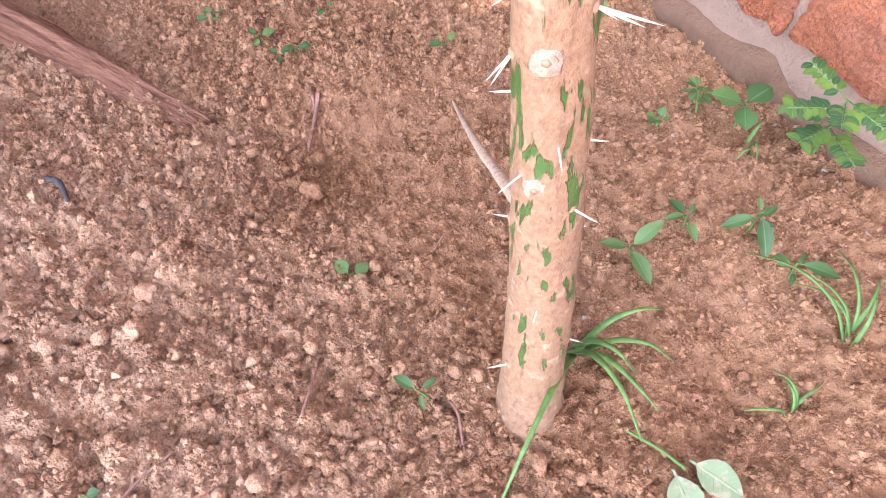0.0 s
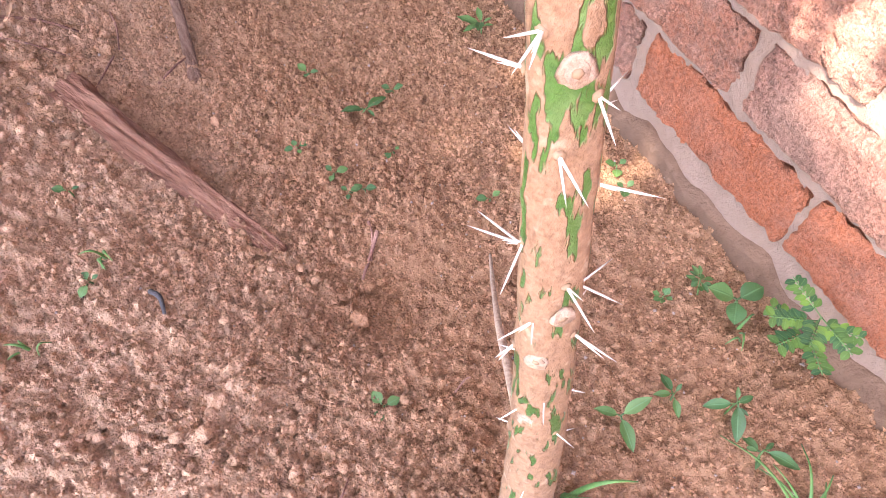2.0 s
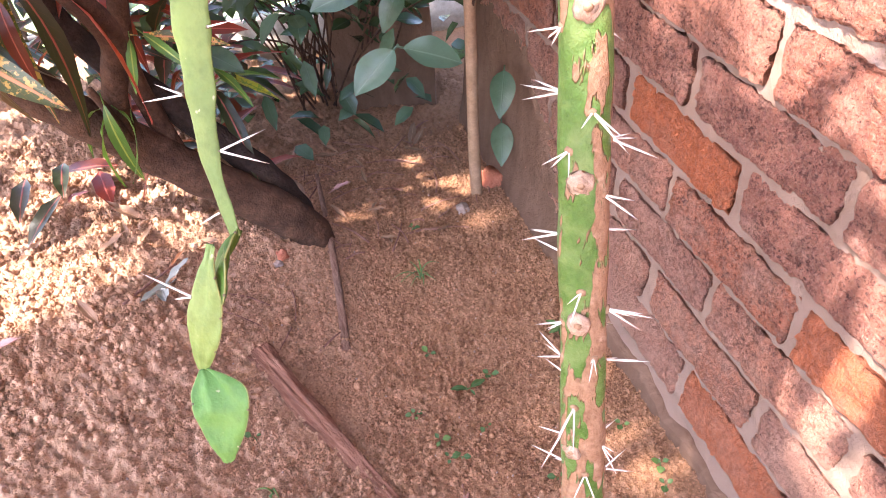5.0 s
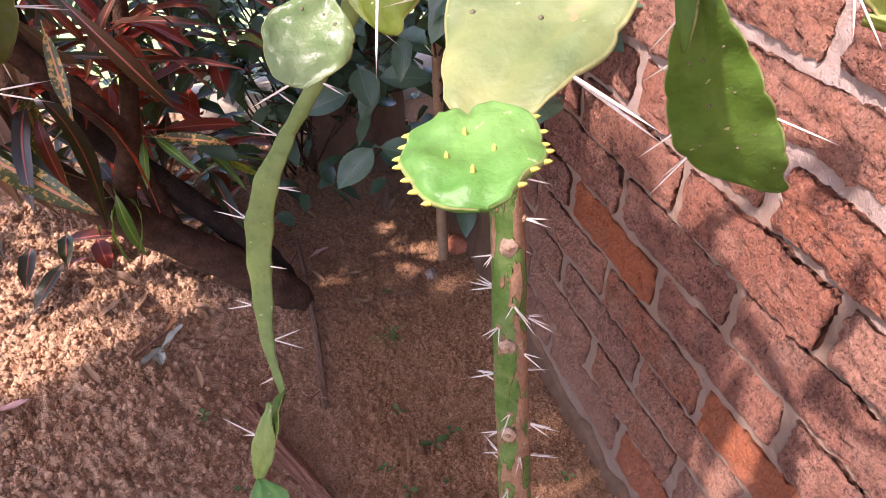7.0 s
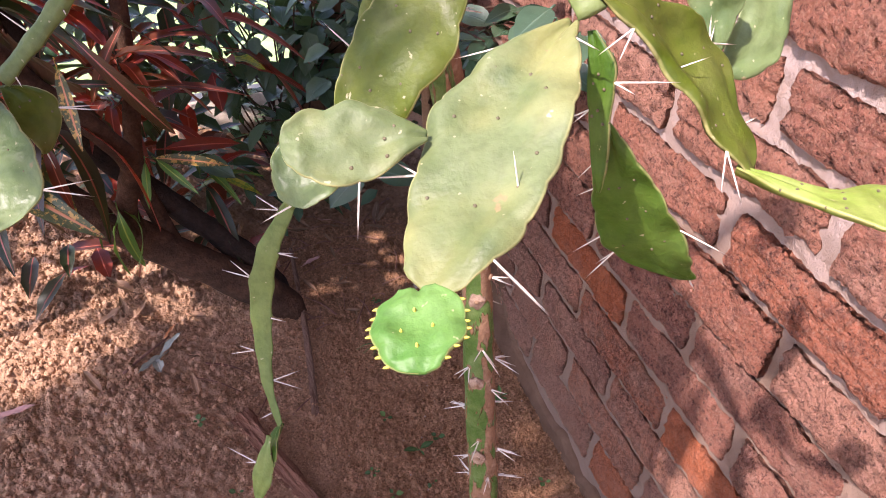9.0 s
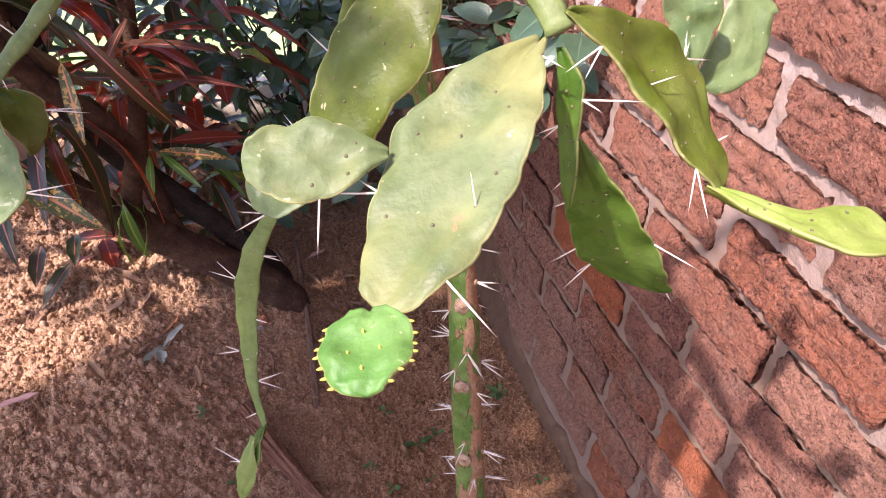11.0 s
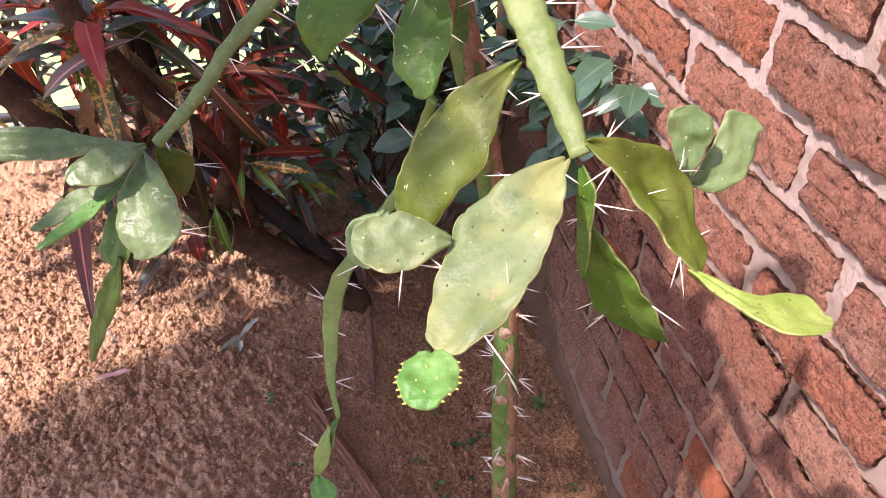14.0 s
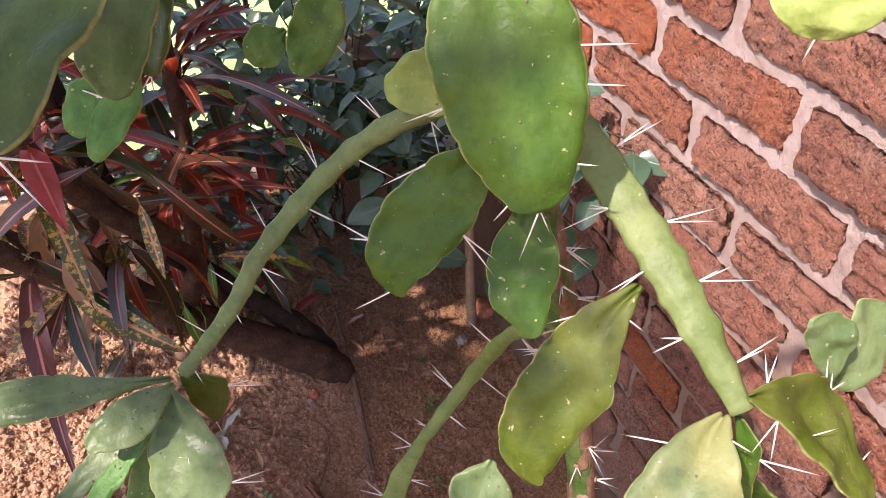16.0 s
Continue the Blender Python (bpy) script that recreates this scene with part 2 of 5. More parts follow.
def leaf_material(name, colours, rib, rib_width=0.10, spots=None, rough=0.4, thin=0.25, veins=1.0, glow=(0.25, 0.4, 0.05)):
    """A leaf's blade by its UV: a coloured midrib and side veins on a blade that varies from leaf to leaf."""
    m, nt, b = material(name, rough, 0.5)
    uv = coords(nt, "UV")
    s = nt.nodes.new("ShaderNodeSeparateXYZ")
    nt.links.new(uv, s.inputs[0])
    off = arith(nt, "ABSOLUTE", arith(nt, "SUBTRACT", s.outputs["X"], 0.5), 0.0)
    r = arith(nt, "FRACT", arith(nt, "ADD", rand(nt), island(nt)), 0.0)
    n = len(colours)
    base = ramp(nt, r, [(i / max(1, n - 1), c) for i, c in enumerate(colours)])
    blot = noise_tex(nt, world_pos(nt), 45, 4)
    base = mix(nt, step(nt, blot, 0.45, 0.75, 0, 0.45), base, tuple(0.55 * c for c in colours[0]))
    if spots:
        sp = noise_tex(nt, world_pos(nt), 130, 3)
        base = mix(nt, step(nt, sp, 0.52, 0.58, 0, 0.9), base, spots)
    wave = arith(nt, "FRACT", arith(nt, "MULTIPLY", arith(nt, "SUBTRACT", s.outputs["Y"], arith(nt, "MULTIPLY", off, 0.35)), 11.0), 0.0)
    vein = arith(nt, "MULTIPLY", step(nt, wave, 0.0, 0.12, 1.0, 0.0), step(nt, off, 0.1, 0.45, 0.45 * veins, 0.1 * veins))
    mid = step(nt, off, rib_width * 0.35, rib_width * 0.65, 1.0, 0.0)
    fac = arith(nt, "MAXIMUM", vein, mid)
    nt.links.new(mix(nt, fac, base, rib), b.inputs["Base Color"])
    bump(nt, b, arith(nt, "ADD", fac, blot), 0.3, 0.002)
    b.inputs["Transmission Weight"].default_value = 0.0
    if thin:
        tr = nt.nodes.new("ShaderNodeBsdfTranslucent")
        nt.links.new(mix(nt, 0.5, base, glow), tr.inputs["Color"])
        mx = nt.nodes.new("ShaderNodeMixShader")
        mx.inputs[0].default_value = thin
        nt.links.new(b.outputs[0], mx.inputs[1])
        nt.links.new(tr.outputs[0], mx.inputs[2])
        nt.links.new(mx.outputs[0], nt.nodes["Material Output"].inputs["Surface"])
    return m


# bed coloured darker than its crumbs so the gaps look shaded
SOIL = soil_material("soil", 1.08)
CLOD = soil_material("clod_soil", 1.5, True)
BRICK, BRICK_ORANGE, MORTAR, MUD = brick_material("fired_brick"), brick_material("orange_brick", True), mortar_material("mortar"), mud_material("mud_render")
TRUNK = trunk_material("cactus_bark")
PAD_LIGHT = pad_material("pad_pale", (0.064, 0.098, 0.030), (0.122, 0.156, 0.068), 0.38)
PAD_OLIVE = pad_material("pad_olive", (0.038, 0.064, 0.003), (0.070, 0.095, 0.006), 0.15)
PAD_GREEN = pad_material("pad_green", (0.030, 0.080, 0.006), (0.060, 0.118, 0.012))
PAD_BLUE = pad_material("pad_grey_green", (0.072, 0.119, 0.038), (0.136, 0.183, 0.076), 0.0, 0.28)
PAD_LIME = pad_material("pad_lime", (0.112, 0.18, 0.038), (0.188, 0.255, 0.075))
PAD_FRESH = pad_material("pad_fresh", (0.052, 0.148, 0.024), (0.1, 0.216, 0.048))
PAD_YELLOW = pad_material("pad_yellow_green", (0.150, 0.215, 0.035), (0.235, 0.285, 0.075))
STEM = pad_material("stem_green", (0.090, 0.132, 0.034), (0.160, 0.200, 0.072), 0.0, 0.45, False)
STEM_LIME = pad_material("stem_lime", (0.09, 0.143, 0.03), (0.15, 0.203, 0.056), 0.0, 0.5, False)
# pad green darkened, with the crown pads' shade put into its colour
PAD_SHADE = pad_material("pad_shaded", (0.035, 0.065, 0.012), (0.07, 0.115, 0.022))
SPINE = plain_material("spine", (0.70, 0.62, 0.50), (0.85, 0.80, 0.72), 200, 0.5, 0.4, 0.0)
AREOLE = plain_material("areole", (0.10, 0.085, 0.05), (0.22, 0.19, 0.12), 400, 0.9, 0.1)
BUDS = plain_material("yellow_bud", (0.55, 0.50, 0.06), (0.70, 0.62, 0.14), 300, 0.6)
BARK = plain_material("shrub_bark", (0.032, 0.017, 0.011), (0.125, 0.066, 0.038), 22, 0.9, 0.15, 0.8, 0.006)
DEADWOOD = plain_material("dead_wood", (0.15, 0.07, 0.05), (0.36, 0.20, 0.145), 14, 0.9, 0.15, 0.9, 0.004, (1, 1, 0.2))
LOGWOOD = plain_material("log_wood", (0.15, 0.062, 0.036), (0.40, 0.205, 0.13), 16, 0.9, 0.15, 1.0, 0.006, (0.16, 1.6, 0.16), 0.488)
STICKWOOD = plain_material("stick_wood", (0.15, 0.080, 0.052), (0.40, 0.25, 0.175), 26, 0.9, 0.15, 1.0, 0.004, (0.12, 2.0, 0.12), 0.08)
CHAR = plain_material("charred_wood", (0.05, 0.045, 0.045), (0.12, 0.105, 0.10), 90, 0.9, 0.15, 0.8)
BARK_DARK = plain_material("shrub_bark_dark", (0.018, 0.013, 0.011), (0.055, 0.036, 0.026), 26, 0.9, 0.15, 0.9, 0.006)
CANE = plain_material("cane", (0.24, 0.145, 0.08), (0.36, 0.23, 0.14), 30, 0.75, 0.2, 0.4, 0.002)
SCAR = plain_material("cork_scar", (0.24, 0.15, 0.095), (0.52, 0.38, 0.27), 260, 0.85, 0.2, 0.5, 0.001)
STONE = plain_material("stone", (0.26, 0.19, 0.15), (0.42, 0.33, 0.27), 90, 0.9, 0.2, 0.7)
SHARD = plain_material("brick_shard", (0.36, 0.11, 0.06), (0.46, 0.18, 0.10), 60, 0.9, 0.2, 0.7)
GRASS = plain_material("grass_blade", (0.06, 0.135, 0.03), (0.12, 0.23, 0.06), 40, 0.5, 0.3)
LAWN = plain_material("lawn", (0.22, 0.34, 0.11), (0.36, 0.47, 0.20), 3, 0.8, 0.2)
CONCRETE = plain_material("concrete", (0.30, 0.25, 0.19), (0.46, 0.40, 0.32), 14, 0.9, 0.2, 0.5)
IRON = plain_material("black_iron", (0.012, 0.012, 0.013), (0.03, 0.028, 0.026), 40, 0.5, 0.4)
WEED = leaf_material("weed_leaf", [(0.028, 0.078, 0.022), (0.045, 0.115, 0.032), (0.09, 0.17, 0.04)], (0.09, 0.19, 0.07), 0.08, None, 0.5)
WEEDLIME = leaf_material("weed_leaf_lime", [(0.018, 0.066, 0.026), (0.028, 0.092, 0.032), (0.14, 0.24, 0.03), (0.022, 0.075, 0.028)], (0.14, 0.25, 0.07), 0.06, None, 0.5)
DRYLEAF = leaf_material("dry_leaf", [(0.20, 0.105, 0.055), (0.28, 0.15, 0.08), (0.15, 0.08, 0.05)], (0.30, 0.19, 0.12), 0.10, None, 0.7, 0.1)
ORANGELEAF = leaf_material("orange_dry_leaf", [(0.42, 0.13, 0.05), (0.50, 0.20, 0.08)], (0.5, 0.28, 0.14), 0.1, None, 0.6, 0.1)
GREYLEAF = leaf_material("grey_dry_leaf", [(0.20, 0.22, 0.18), (0.32, 0.33, 0.28)], (0.40, 0.40, 0.34), 0.1, None, 0.5, 0.1)
PALELEAF = leaf_material("pale_leaf", [(0.14, 0.20, 0.10), (0.19, 0.25, 0.13)], (0.22, 0.27, 0.14), 0.08, (0.27, 0.26, 0.17), 0.6, 0.1)
PINKLEAF = leaf_material("pink_dry_leaf", [(0.40, 0.20, 0.18), (0.48, 0.26, 0.22)], (0.5, 0.3, 0.26), 0.1, None, 0.6, 0.1)
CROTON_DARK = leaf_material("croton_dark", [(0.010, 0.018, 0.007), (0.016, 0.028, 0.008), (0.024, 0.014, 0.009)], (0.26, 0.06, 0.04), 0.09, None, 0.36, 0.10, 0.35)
CROTON_BOLD = leaf_material("croton_bold", [(0.014, 0.026, 0.010), (0.022, 0.036, 0.012), (0.10, 0.014, 0.014)], (0.50, 0.17, 0.13), 0.10, None, 0.34, 0.12, 0.7)
CROTON_RED = leaf_material("croton_red", [(0.06, 0.012, 0.009), (0.36, 0.030, 0.020), (0.03, 0.016, 0.009), (0.20, 0.030, 0.014), (0.03, 0.035, 0.012)], (0.60, 0.15, 0.09), 0.08, None, 0.34, 0.4, 0.4, (0.65, 0.12, 0.03))
CROTON_SPOT = leaf_material("croton_spotted", [(0.05, 0.07, 0.015), (0.08, 0.06, 0.02)], (0.55, 0.22, 0.09), 0.13, (0.50, 0.30, 0.06), 0.4, 0.15)
CROTON_GREEN = leaf_material("croton_green", [(0.05, 0.13, 0.02), (0.09, 0.2, 0.03)], (0.30, 0.36, 0.06), 0.12, None, 0.4, 0.25)
CROTON_YELLOW = leaf_material("croton_yellow", [(0.35, 0.36, 0.02), (0.45, 0.40, 0.03)], (0.12, 0.22, 0.02), 0.10, (0.10, 0.22, 0.02), 0.4, 0.25)
BUSH_PALE = leaf_material("bush_leaf_pale", [(0.045, 0.09, 0.055), (0.06, 0.115, 0.07)], (0.09, 0.15, 0.10), 0.05, None, 0.30, 0.15, 0.5)
BUSH = leaf_material("bush_leaf", [(0.03, 0.062, 0.032), (0.05, 0.10, 0.055), (0.08, 0.13, 0.075), (0.035, 0.08, 0.045)], (0.07, 0.12, 0.07), 0.05, None, 0.26, 0.15)


# ---- building blocks ----
def finish(name, bm, mat, smooth=True):
    me = bpy.data.meshes.new(name)
    bm.to_mesh(me)
    bm.free()
    me.materials.append(mat)
    if smooth:
        me.polygons.foreach_set("use_smooth", [True] * len(me.polygons))
    return me


def part(name, bm, mat, parent, label="", smooth=True):
    ob = new(name, finish(name, bm, mat, smooth))
    ob.parent = parent
    if parent is not None:
        ob.matrix_parent_inverse = Matrix.Translation(-parent_place(parent))
    return tagged(ob, label)


def parent_place(ob):
    """Where a thing's own origin lies; parts are built in the world's coordinates, so theirs is the world's."""
    return Vector(ob.location) if ob.parent is None else Vector((0, 0, 0))


def thing(name, place, label, category, group="", kind=""):
    ob = new(name)
    ob.location = place
    return tagged(ob, label, category, group, kind)


def solo(name, bm, mat, label, category, group="", kind="", smooth=True):
    return tagged(new(name, finish(name, bm, mat, smooth)), label, category, group, kind)


def spline(points, n):
    """Smooth path through a few points, n steps between neighbours."""
    pts = [Vector(p) for p in points]
    ext = [2 * pts[0] - pts[1]] + pts + [2 * pts[-1] - pts[-2]]
    out = []
    for i in range(1, len(ext) - 2):
        a, b, c, d = ext[i - 1:i + 3]
        for k in range(n):
            u = k / n
            out.append(0.5 * (2 * b + (c - a) * u + (2 * a - 5 * b + 4 * c - d) * u * u + (3 * b - a - 3 * c + d) * u ** 3))
    return out + [pts[-1]]


def tube(bm, points, radii, seg=10, lump=0.0, freq=20.0, flat=1.0, flat_way=None, cap=True, ridge=0.0):
    """A rounded limb along points; lump makes its radius uneven; flat squeezes it along flat_way."""
    pts = [Vector(p) for p in points]
    rings, up = [], Vector((0.3, 0.9, 0.2)) if flat_way is None else Vector(flat_way)
    for i, p in enumerate(pts):
        t = (pts[min(i + 1, len(pts) - 1)] - pts[max(i - 1, 0)]).normalized()
        u = (up - t * up.dot(t)).normalized()
        v = t.cross(u)
        if flat_way is None:
            up = u
        r = radii(i / (len(pts) - 1)) if callable(radii) else radii if isinstance(radii, (int, float)) else radii[0] + (radii[1] - radii[0]) * i / (len(pts) - 1)
        ring = []
        for k in range(seg):
            a = 2 * math.pi * k / seg
            way = u * math.cos(a) * flat + v * math.sin(a)
            rr = r * (1 + lump * noise.noise((p + way * r) * freq) + ridge * noise.noise(Vector((math.cos(a) * 4, math.sin(a) * 4, i * 0.06))))
            ring.append(bm.verts.new(p + way * rr))
        rings.append(ring)
    for a, b in zip(rings, rings[1:]):
        for k in range(seg):
            bm.faces.new((a[k], a[(k + 1) % seg], b[(k + 1) % seg], b[k]))
    if cap:
        for ring, p, s in ((rings[0], pts[0], -1), (rings[-1], pts[-1], 1)):
            t = (pts[-1] - pts[-2] if s > 0 else pts[1] - pts[0]).normalized()
            r = (ring[0].co - p).length
            c = bm.verts.new(p + t * s * r * 0.35)
            for k in range(seg):
                f = (ring[k], ring[(k + 1) % seg], c)
                bm.faces.new(f if s > 0 else f[::-1])
    return bm


def needle(bm, root, way, length, r=0.0007):
    """One spine: a slim four-sided cone."""
    way = Vector(way).normalized()
    u = way.orthogonal().normalized()
    v = way.cross(u)
    ring = [bm.verts.new(Vector(root) + (u * math.cos(a) + v * math.sin(a)) * r) for a in (0, 1.57, 3.14, 4.71)]
    mid = [bm.verts.new(Vector(root) + way * length * 0.6 + (u * math.cos(a) + v * math.sin(a)) * r * 0.75) for a in (0, 1.57, 3.14, 4.71)]
    tip = bm.verts.new(Vector(root) + way * length)
    for k in range(4):
        bm.faces.new((ring[k], ring[(k + 1) % 4], mid[(k + 1) % 4], mid[k]))
        bm.faces.new((mid[k], mid[(k + 1) % 4], tip))


def dot(bm, place, r, squash=0.6, way=(0, 0, 1)):
    m = Matrix.Translation(place) @ Vector(way).to_track_quat("Z", "Y").to_matrix().to_4x4() @ Matrix.Diagonal((r, r, r * squash, 1))
    bmesh.ops.create_icosphere(bm, subdivisions=1, radius=1, matrix=m)


def leaf_mesh(name, length, width, mat, droop=0.25, fold=0.25, wavy=0.0, shape=1.0, seed=0, rows=9):
    """A leaf from its stalk at the origin along +Y, blade facing +Z. shape over 1 puts its widest part nearer the tip."""
    rng = random.Random(seed)
    bm = bmesh.new()
    uvl = bm.loops.layers.uv.new("UVMap")
    grid, ph = [], rng.uniform(0, 6)
    for i in range(rows):
        s = i / (rows - 1)
        w = width * 0.5 * max(0.02, math.sin(math.pi * s ** shape) ** 0.8) if 0 < i < rows - 1 else width * 0.015
        y, z = length * s, -droop * length * s * s
        row = []
        for k in range(5):
            q = (k - 2) / 2
            ripple = wavy * width * math.sin(ph + s * 14 + k) * abs(q)
            row.append((bm.verts.new((w * q * (1 - 0.25 * fold), y, z + abs(q) * w * fold + ripple)), (0.5 + q / 2, s)))
        grid.append(row)
    for a, b in zip(grid, grid[1:]):
        for k in range(4):
            quad = (a[k], a[k + 1], b[k + 1], b[k])
            f = bm.faces.new([v for v, _ in quad])
            for lp, (_, uv) in zip(f.loops, quad):
                lp[uvl].uv = uv
    tube(bm, [(0, -0.12 * length, 0.01 * length), (0, 0, 0)], width * 0.03 + 0.0004, 5)
    return finish(name, bm, mat)


def set_leaf(me, place, way, up, parent, name="leaf", scale=1.0, label=""):
    way, up = Vector(way).normalized(), Vector(up)
    side = way.cross(up)
    if side.length < 1e-3:
        side = way.orthogonal()
    side.normalize()
    rot = Matrix((side, way, side.cross(way))).transposed().to_4x4()
    ob = new(name, me)
    ob.parent = parent
    if parent is not None:
        ob.matrix_parent_inverse = Matrix.Translation(-parent_place(parent))
    ob.matrix_basis = Matrix.Translation(place) @ rot @ Matrix.Scale(scale, 4)
    return tagged(ob, label)


# ---- ground ----
def lie(x, y):
    """Height of the soil without its crumbs: a bank to the west, a dug hollow, a bank at the shrub's foot."""
    z = 0.13 / (1 + math.exp((x + 0.23) / 0.065)) * (1 / (1 + math.exp(-(y - 0.36) / 0.10)))
    z += 0.035 / (1 + math.exp((x + 0.10) / 0.05)) * (1 / (1 + math.exp((y - 0.45) / 0.1)))
    z -= 0.042 * math.exp(-((x - 0.02) / 0.065) ** 2 - ((y - 0.295) / 0.05) ** 2)
    z -= 0.016 * math.exp(-((x - 0.14) / 0.05) ** 2 - ((y + 0.06) / 0.05) ** 2)
    z -= 0.012 / (1 + math.exp(-(y - 0.35) / 0.06))
    z += 0.05 * math.exp(-((x + 0.12) / 0.12) ** 2 - ((y - 1.0) / 0.1) ** 2)
    return z


def soil_height(x, y):
    p = Vector((x, y, 0))
    loose = 1 / (1 + math.exp((x - 0.05 + 0.1 * noise.noise(p * 7)) / 0.05)) * (1 / (1 + math.exp((y - 0.55 + 0.8 * max(0, -x - 0.2)) / 0.08)))
    loose = 0.42 + 0.58 * max(loose, 0.8 / (1 + math.exp((x + 0.30) / 0.05)))
    bank = 1 / (1 + math.exp((x + 0.22) / 0.05))
    z = lie(x, y) + 0.006 * noise.noise(p * 9) + 0.010 * loose * noise.noise(p * 26) + bank * (0.016 * abs(noise.noise(p * 34 + Vector((3, 0, 0)))) + 0.008 * noise.noise(p * 70 + Vector((0, 5, 0))))
    n = noise.noise(p * 75)
    z += loose * (0.0095 * n + 0.0100 * abs(noise.noise(p * 110)) + 0.0070 * noise.noise(p * 160)) + 0.0068 * noise.noise(p * 130) + 0.0085 * abs(noise.noise(p * 62)) + 0.0035 * noise.noise(p * 34)
    return z


def axis(lo, hi, fine, reach):
    mid = list(np.arange(lo, hi, fine))
    out, d, a, b = [], fine * 1.6, lo, hi
    left, right = [], []
    while a > -reach:
        a -= d
        b += d
        d *= 1.35
        left.append(a)
        right.append(b)
    return left[::-1] + mid + right


def ground():
    xs, ys = axis(-1.20, 0.42, 0.0035, 120), axis(-0.22, 1.66, 0.0035, 120)
    verts, faces, nx = [], [], len(xs)
    for y in ys:
        for x in xs:
            far = max(abs(x), abs(y)) > 2.0
            verts.append((x, y, -0.01 if far else soil_height(x, y)))
    for j in range(len(ys) - 1):
        for i in range(nx - 1):
            a = j * nx + i
            faces.append((a, a + 1, a + 1 + nx, a + nx))
    me = bpy.data.meshes.new("ground")
    me.from_pydata(verts, [], faces)
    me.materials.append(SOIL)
    me.polygons.foreach_set("use_smooth", [True] * len(me.polygons))
    tagged(new("ground", me), "reddish brown crumbly garden soil, banked and dug over", "ground", kind="structure")


ground()


def looseness(x, y):
    p = Vector((x, y, 0))
    dug = 1 / (1 + math.exp((x - 0.05 + 0.1 * noise.noise(p * 7)) / 0.05)) * (1 / (1 + math.exp((y - 0.55 + 0.8 * max(0, -x - 0.2)) / 0.08)))
    return max(0.34, dug, 0.8 / (1 + math.exp((x + 0.30) / 0.05)))


def crumbs(name, count, lo, hi, mat, label, seed, even=False, area=(-1.15, 0.37, -0.2, 1.4), coarse=False, skew=2.6):
    """Loose crumbs strewn over the soil, as uneven small lumps half sunk in it."""
    rng = np.random.RandomState(seed)
    lump = bmesh.new()
    if coarse:
        bmesh.ops.create_icosphere(lump, subdivisions=1, radius=1)
        base = np.array([v.co for v in lump.verts])
        tris = np.array([[v.index for v in f.verts] for f in lump.faces])
    else:
        base = np.array([(1, 0, 0), (0, 1, 0), (-1, 0, 0), (0, -1, 0), (0, 0, 1), (0, 0, -1)], float)
        tris = np.array([(0, 1, 4), (1, 2, 4), (2, 3, 4), (3, 0, 4), (1, 0, 5), (2, 1, 5), (3, 2, 5), (0, 3, 5)])
    lump.free()
    verts, faces, n = [], [], 0
    while n < count:
        x, y = rng.uniform(*area[:2]), rng.uniform(*area[2:])
        if not even and rng.rand() > looseness(x, y):
            continue
        r = lo * (hi / lo) ** (rng.rand() ** skew)
        k = base * (r * rng.uniform(0.65, 1.25, (1, 3))) * rng.uniform(0.7, 1.25, (len(base), 1))
        a, b = rng.uniform(0, 6.28), rng.uniform(-0.8, 0.8)
        k = k @ np.array([[1, 0, 0], [0, math.cos(b), -math.sin(b)], [0, math.sin(b), math.cos(b)]])
        k = k @ np.array([[math.cos(a), -math.sin(a), 0], [math.sin(a), math.cos(a), 0], [0, 0, 1]])
        verts.append(k + (x, y, soil_height(x, y) + r * 0.42))
        faces.append(tris + n * len(base))
        n += 1
    me = bpy.data.meshes.new(name)
    me.from_pydata(np.concatenate(verts).tolist(), [], np.concatenate(faces).tolist())
    me.materials.append(mat)
    if coarse:
        me.polygons.foreach_set("use_smooth", [True] * len(me.polygons))
    tagged(new(name, me), label, name.replace("_", " "), kind="stuff")


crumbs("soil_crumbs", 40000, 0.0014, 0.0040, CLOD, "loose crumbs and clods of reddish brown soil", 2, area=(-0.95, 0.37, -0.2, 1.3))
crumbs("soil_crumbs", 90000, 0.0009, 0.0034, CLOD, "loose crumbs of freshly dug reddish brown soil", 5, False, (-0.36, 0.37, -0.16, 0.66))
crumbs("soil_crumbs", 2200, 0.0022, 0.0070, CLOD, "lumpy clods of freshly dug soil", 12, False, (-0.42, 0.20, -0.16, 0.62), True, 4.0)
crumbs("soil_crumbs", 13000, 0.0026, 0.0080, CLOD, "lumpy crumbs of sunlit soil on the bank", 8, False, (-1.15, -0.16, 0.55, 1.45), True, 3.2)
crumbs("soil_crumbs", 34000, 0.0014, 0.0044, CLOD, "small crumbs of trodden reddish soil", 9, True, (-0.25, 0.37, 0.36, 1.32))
crumbs("grit", 3000, 0.0009, 0.0026, STONE, "pale grit and tiny pebbles on the soil", 3, True)


# ---- brick wall ----
WALL_X, PITCH, RISE, BED = 0.392, 0.253, 0.0862, 0.050


def lean(z):
    """How far the wall's face stands out at height z: its foot is thicker."""
    return -0.024 * math.exp(-max(0.0, z) / 0.13)


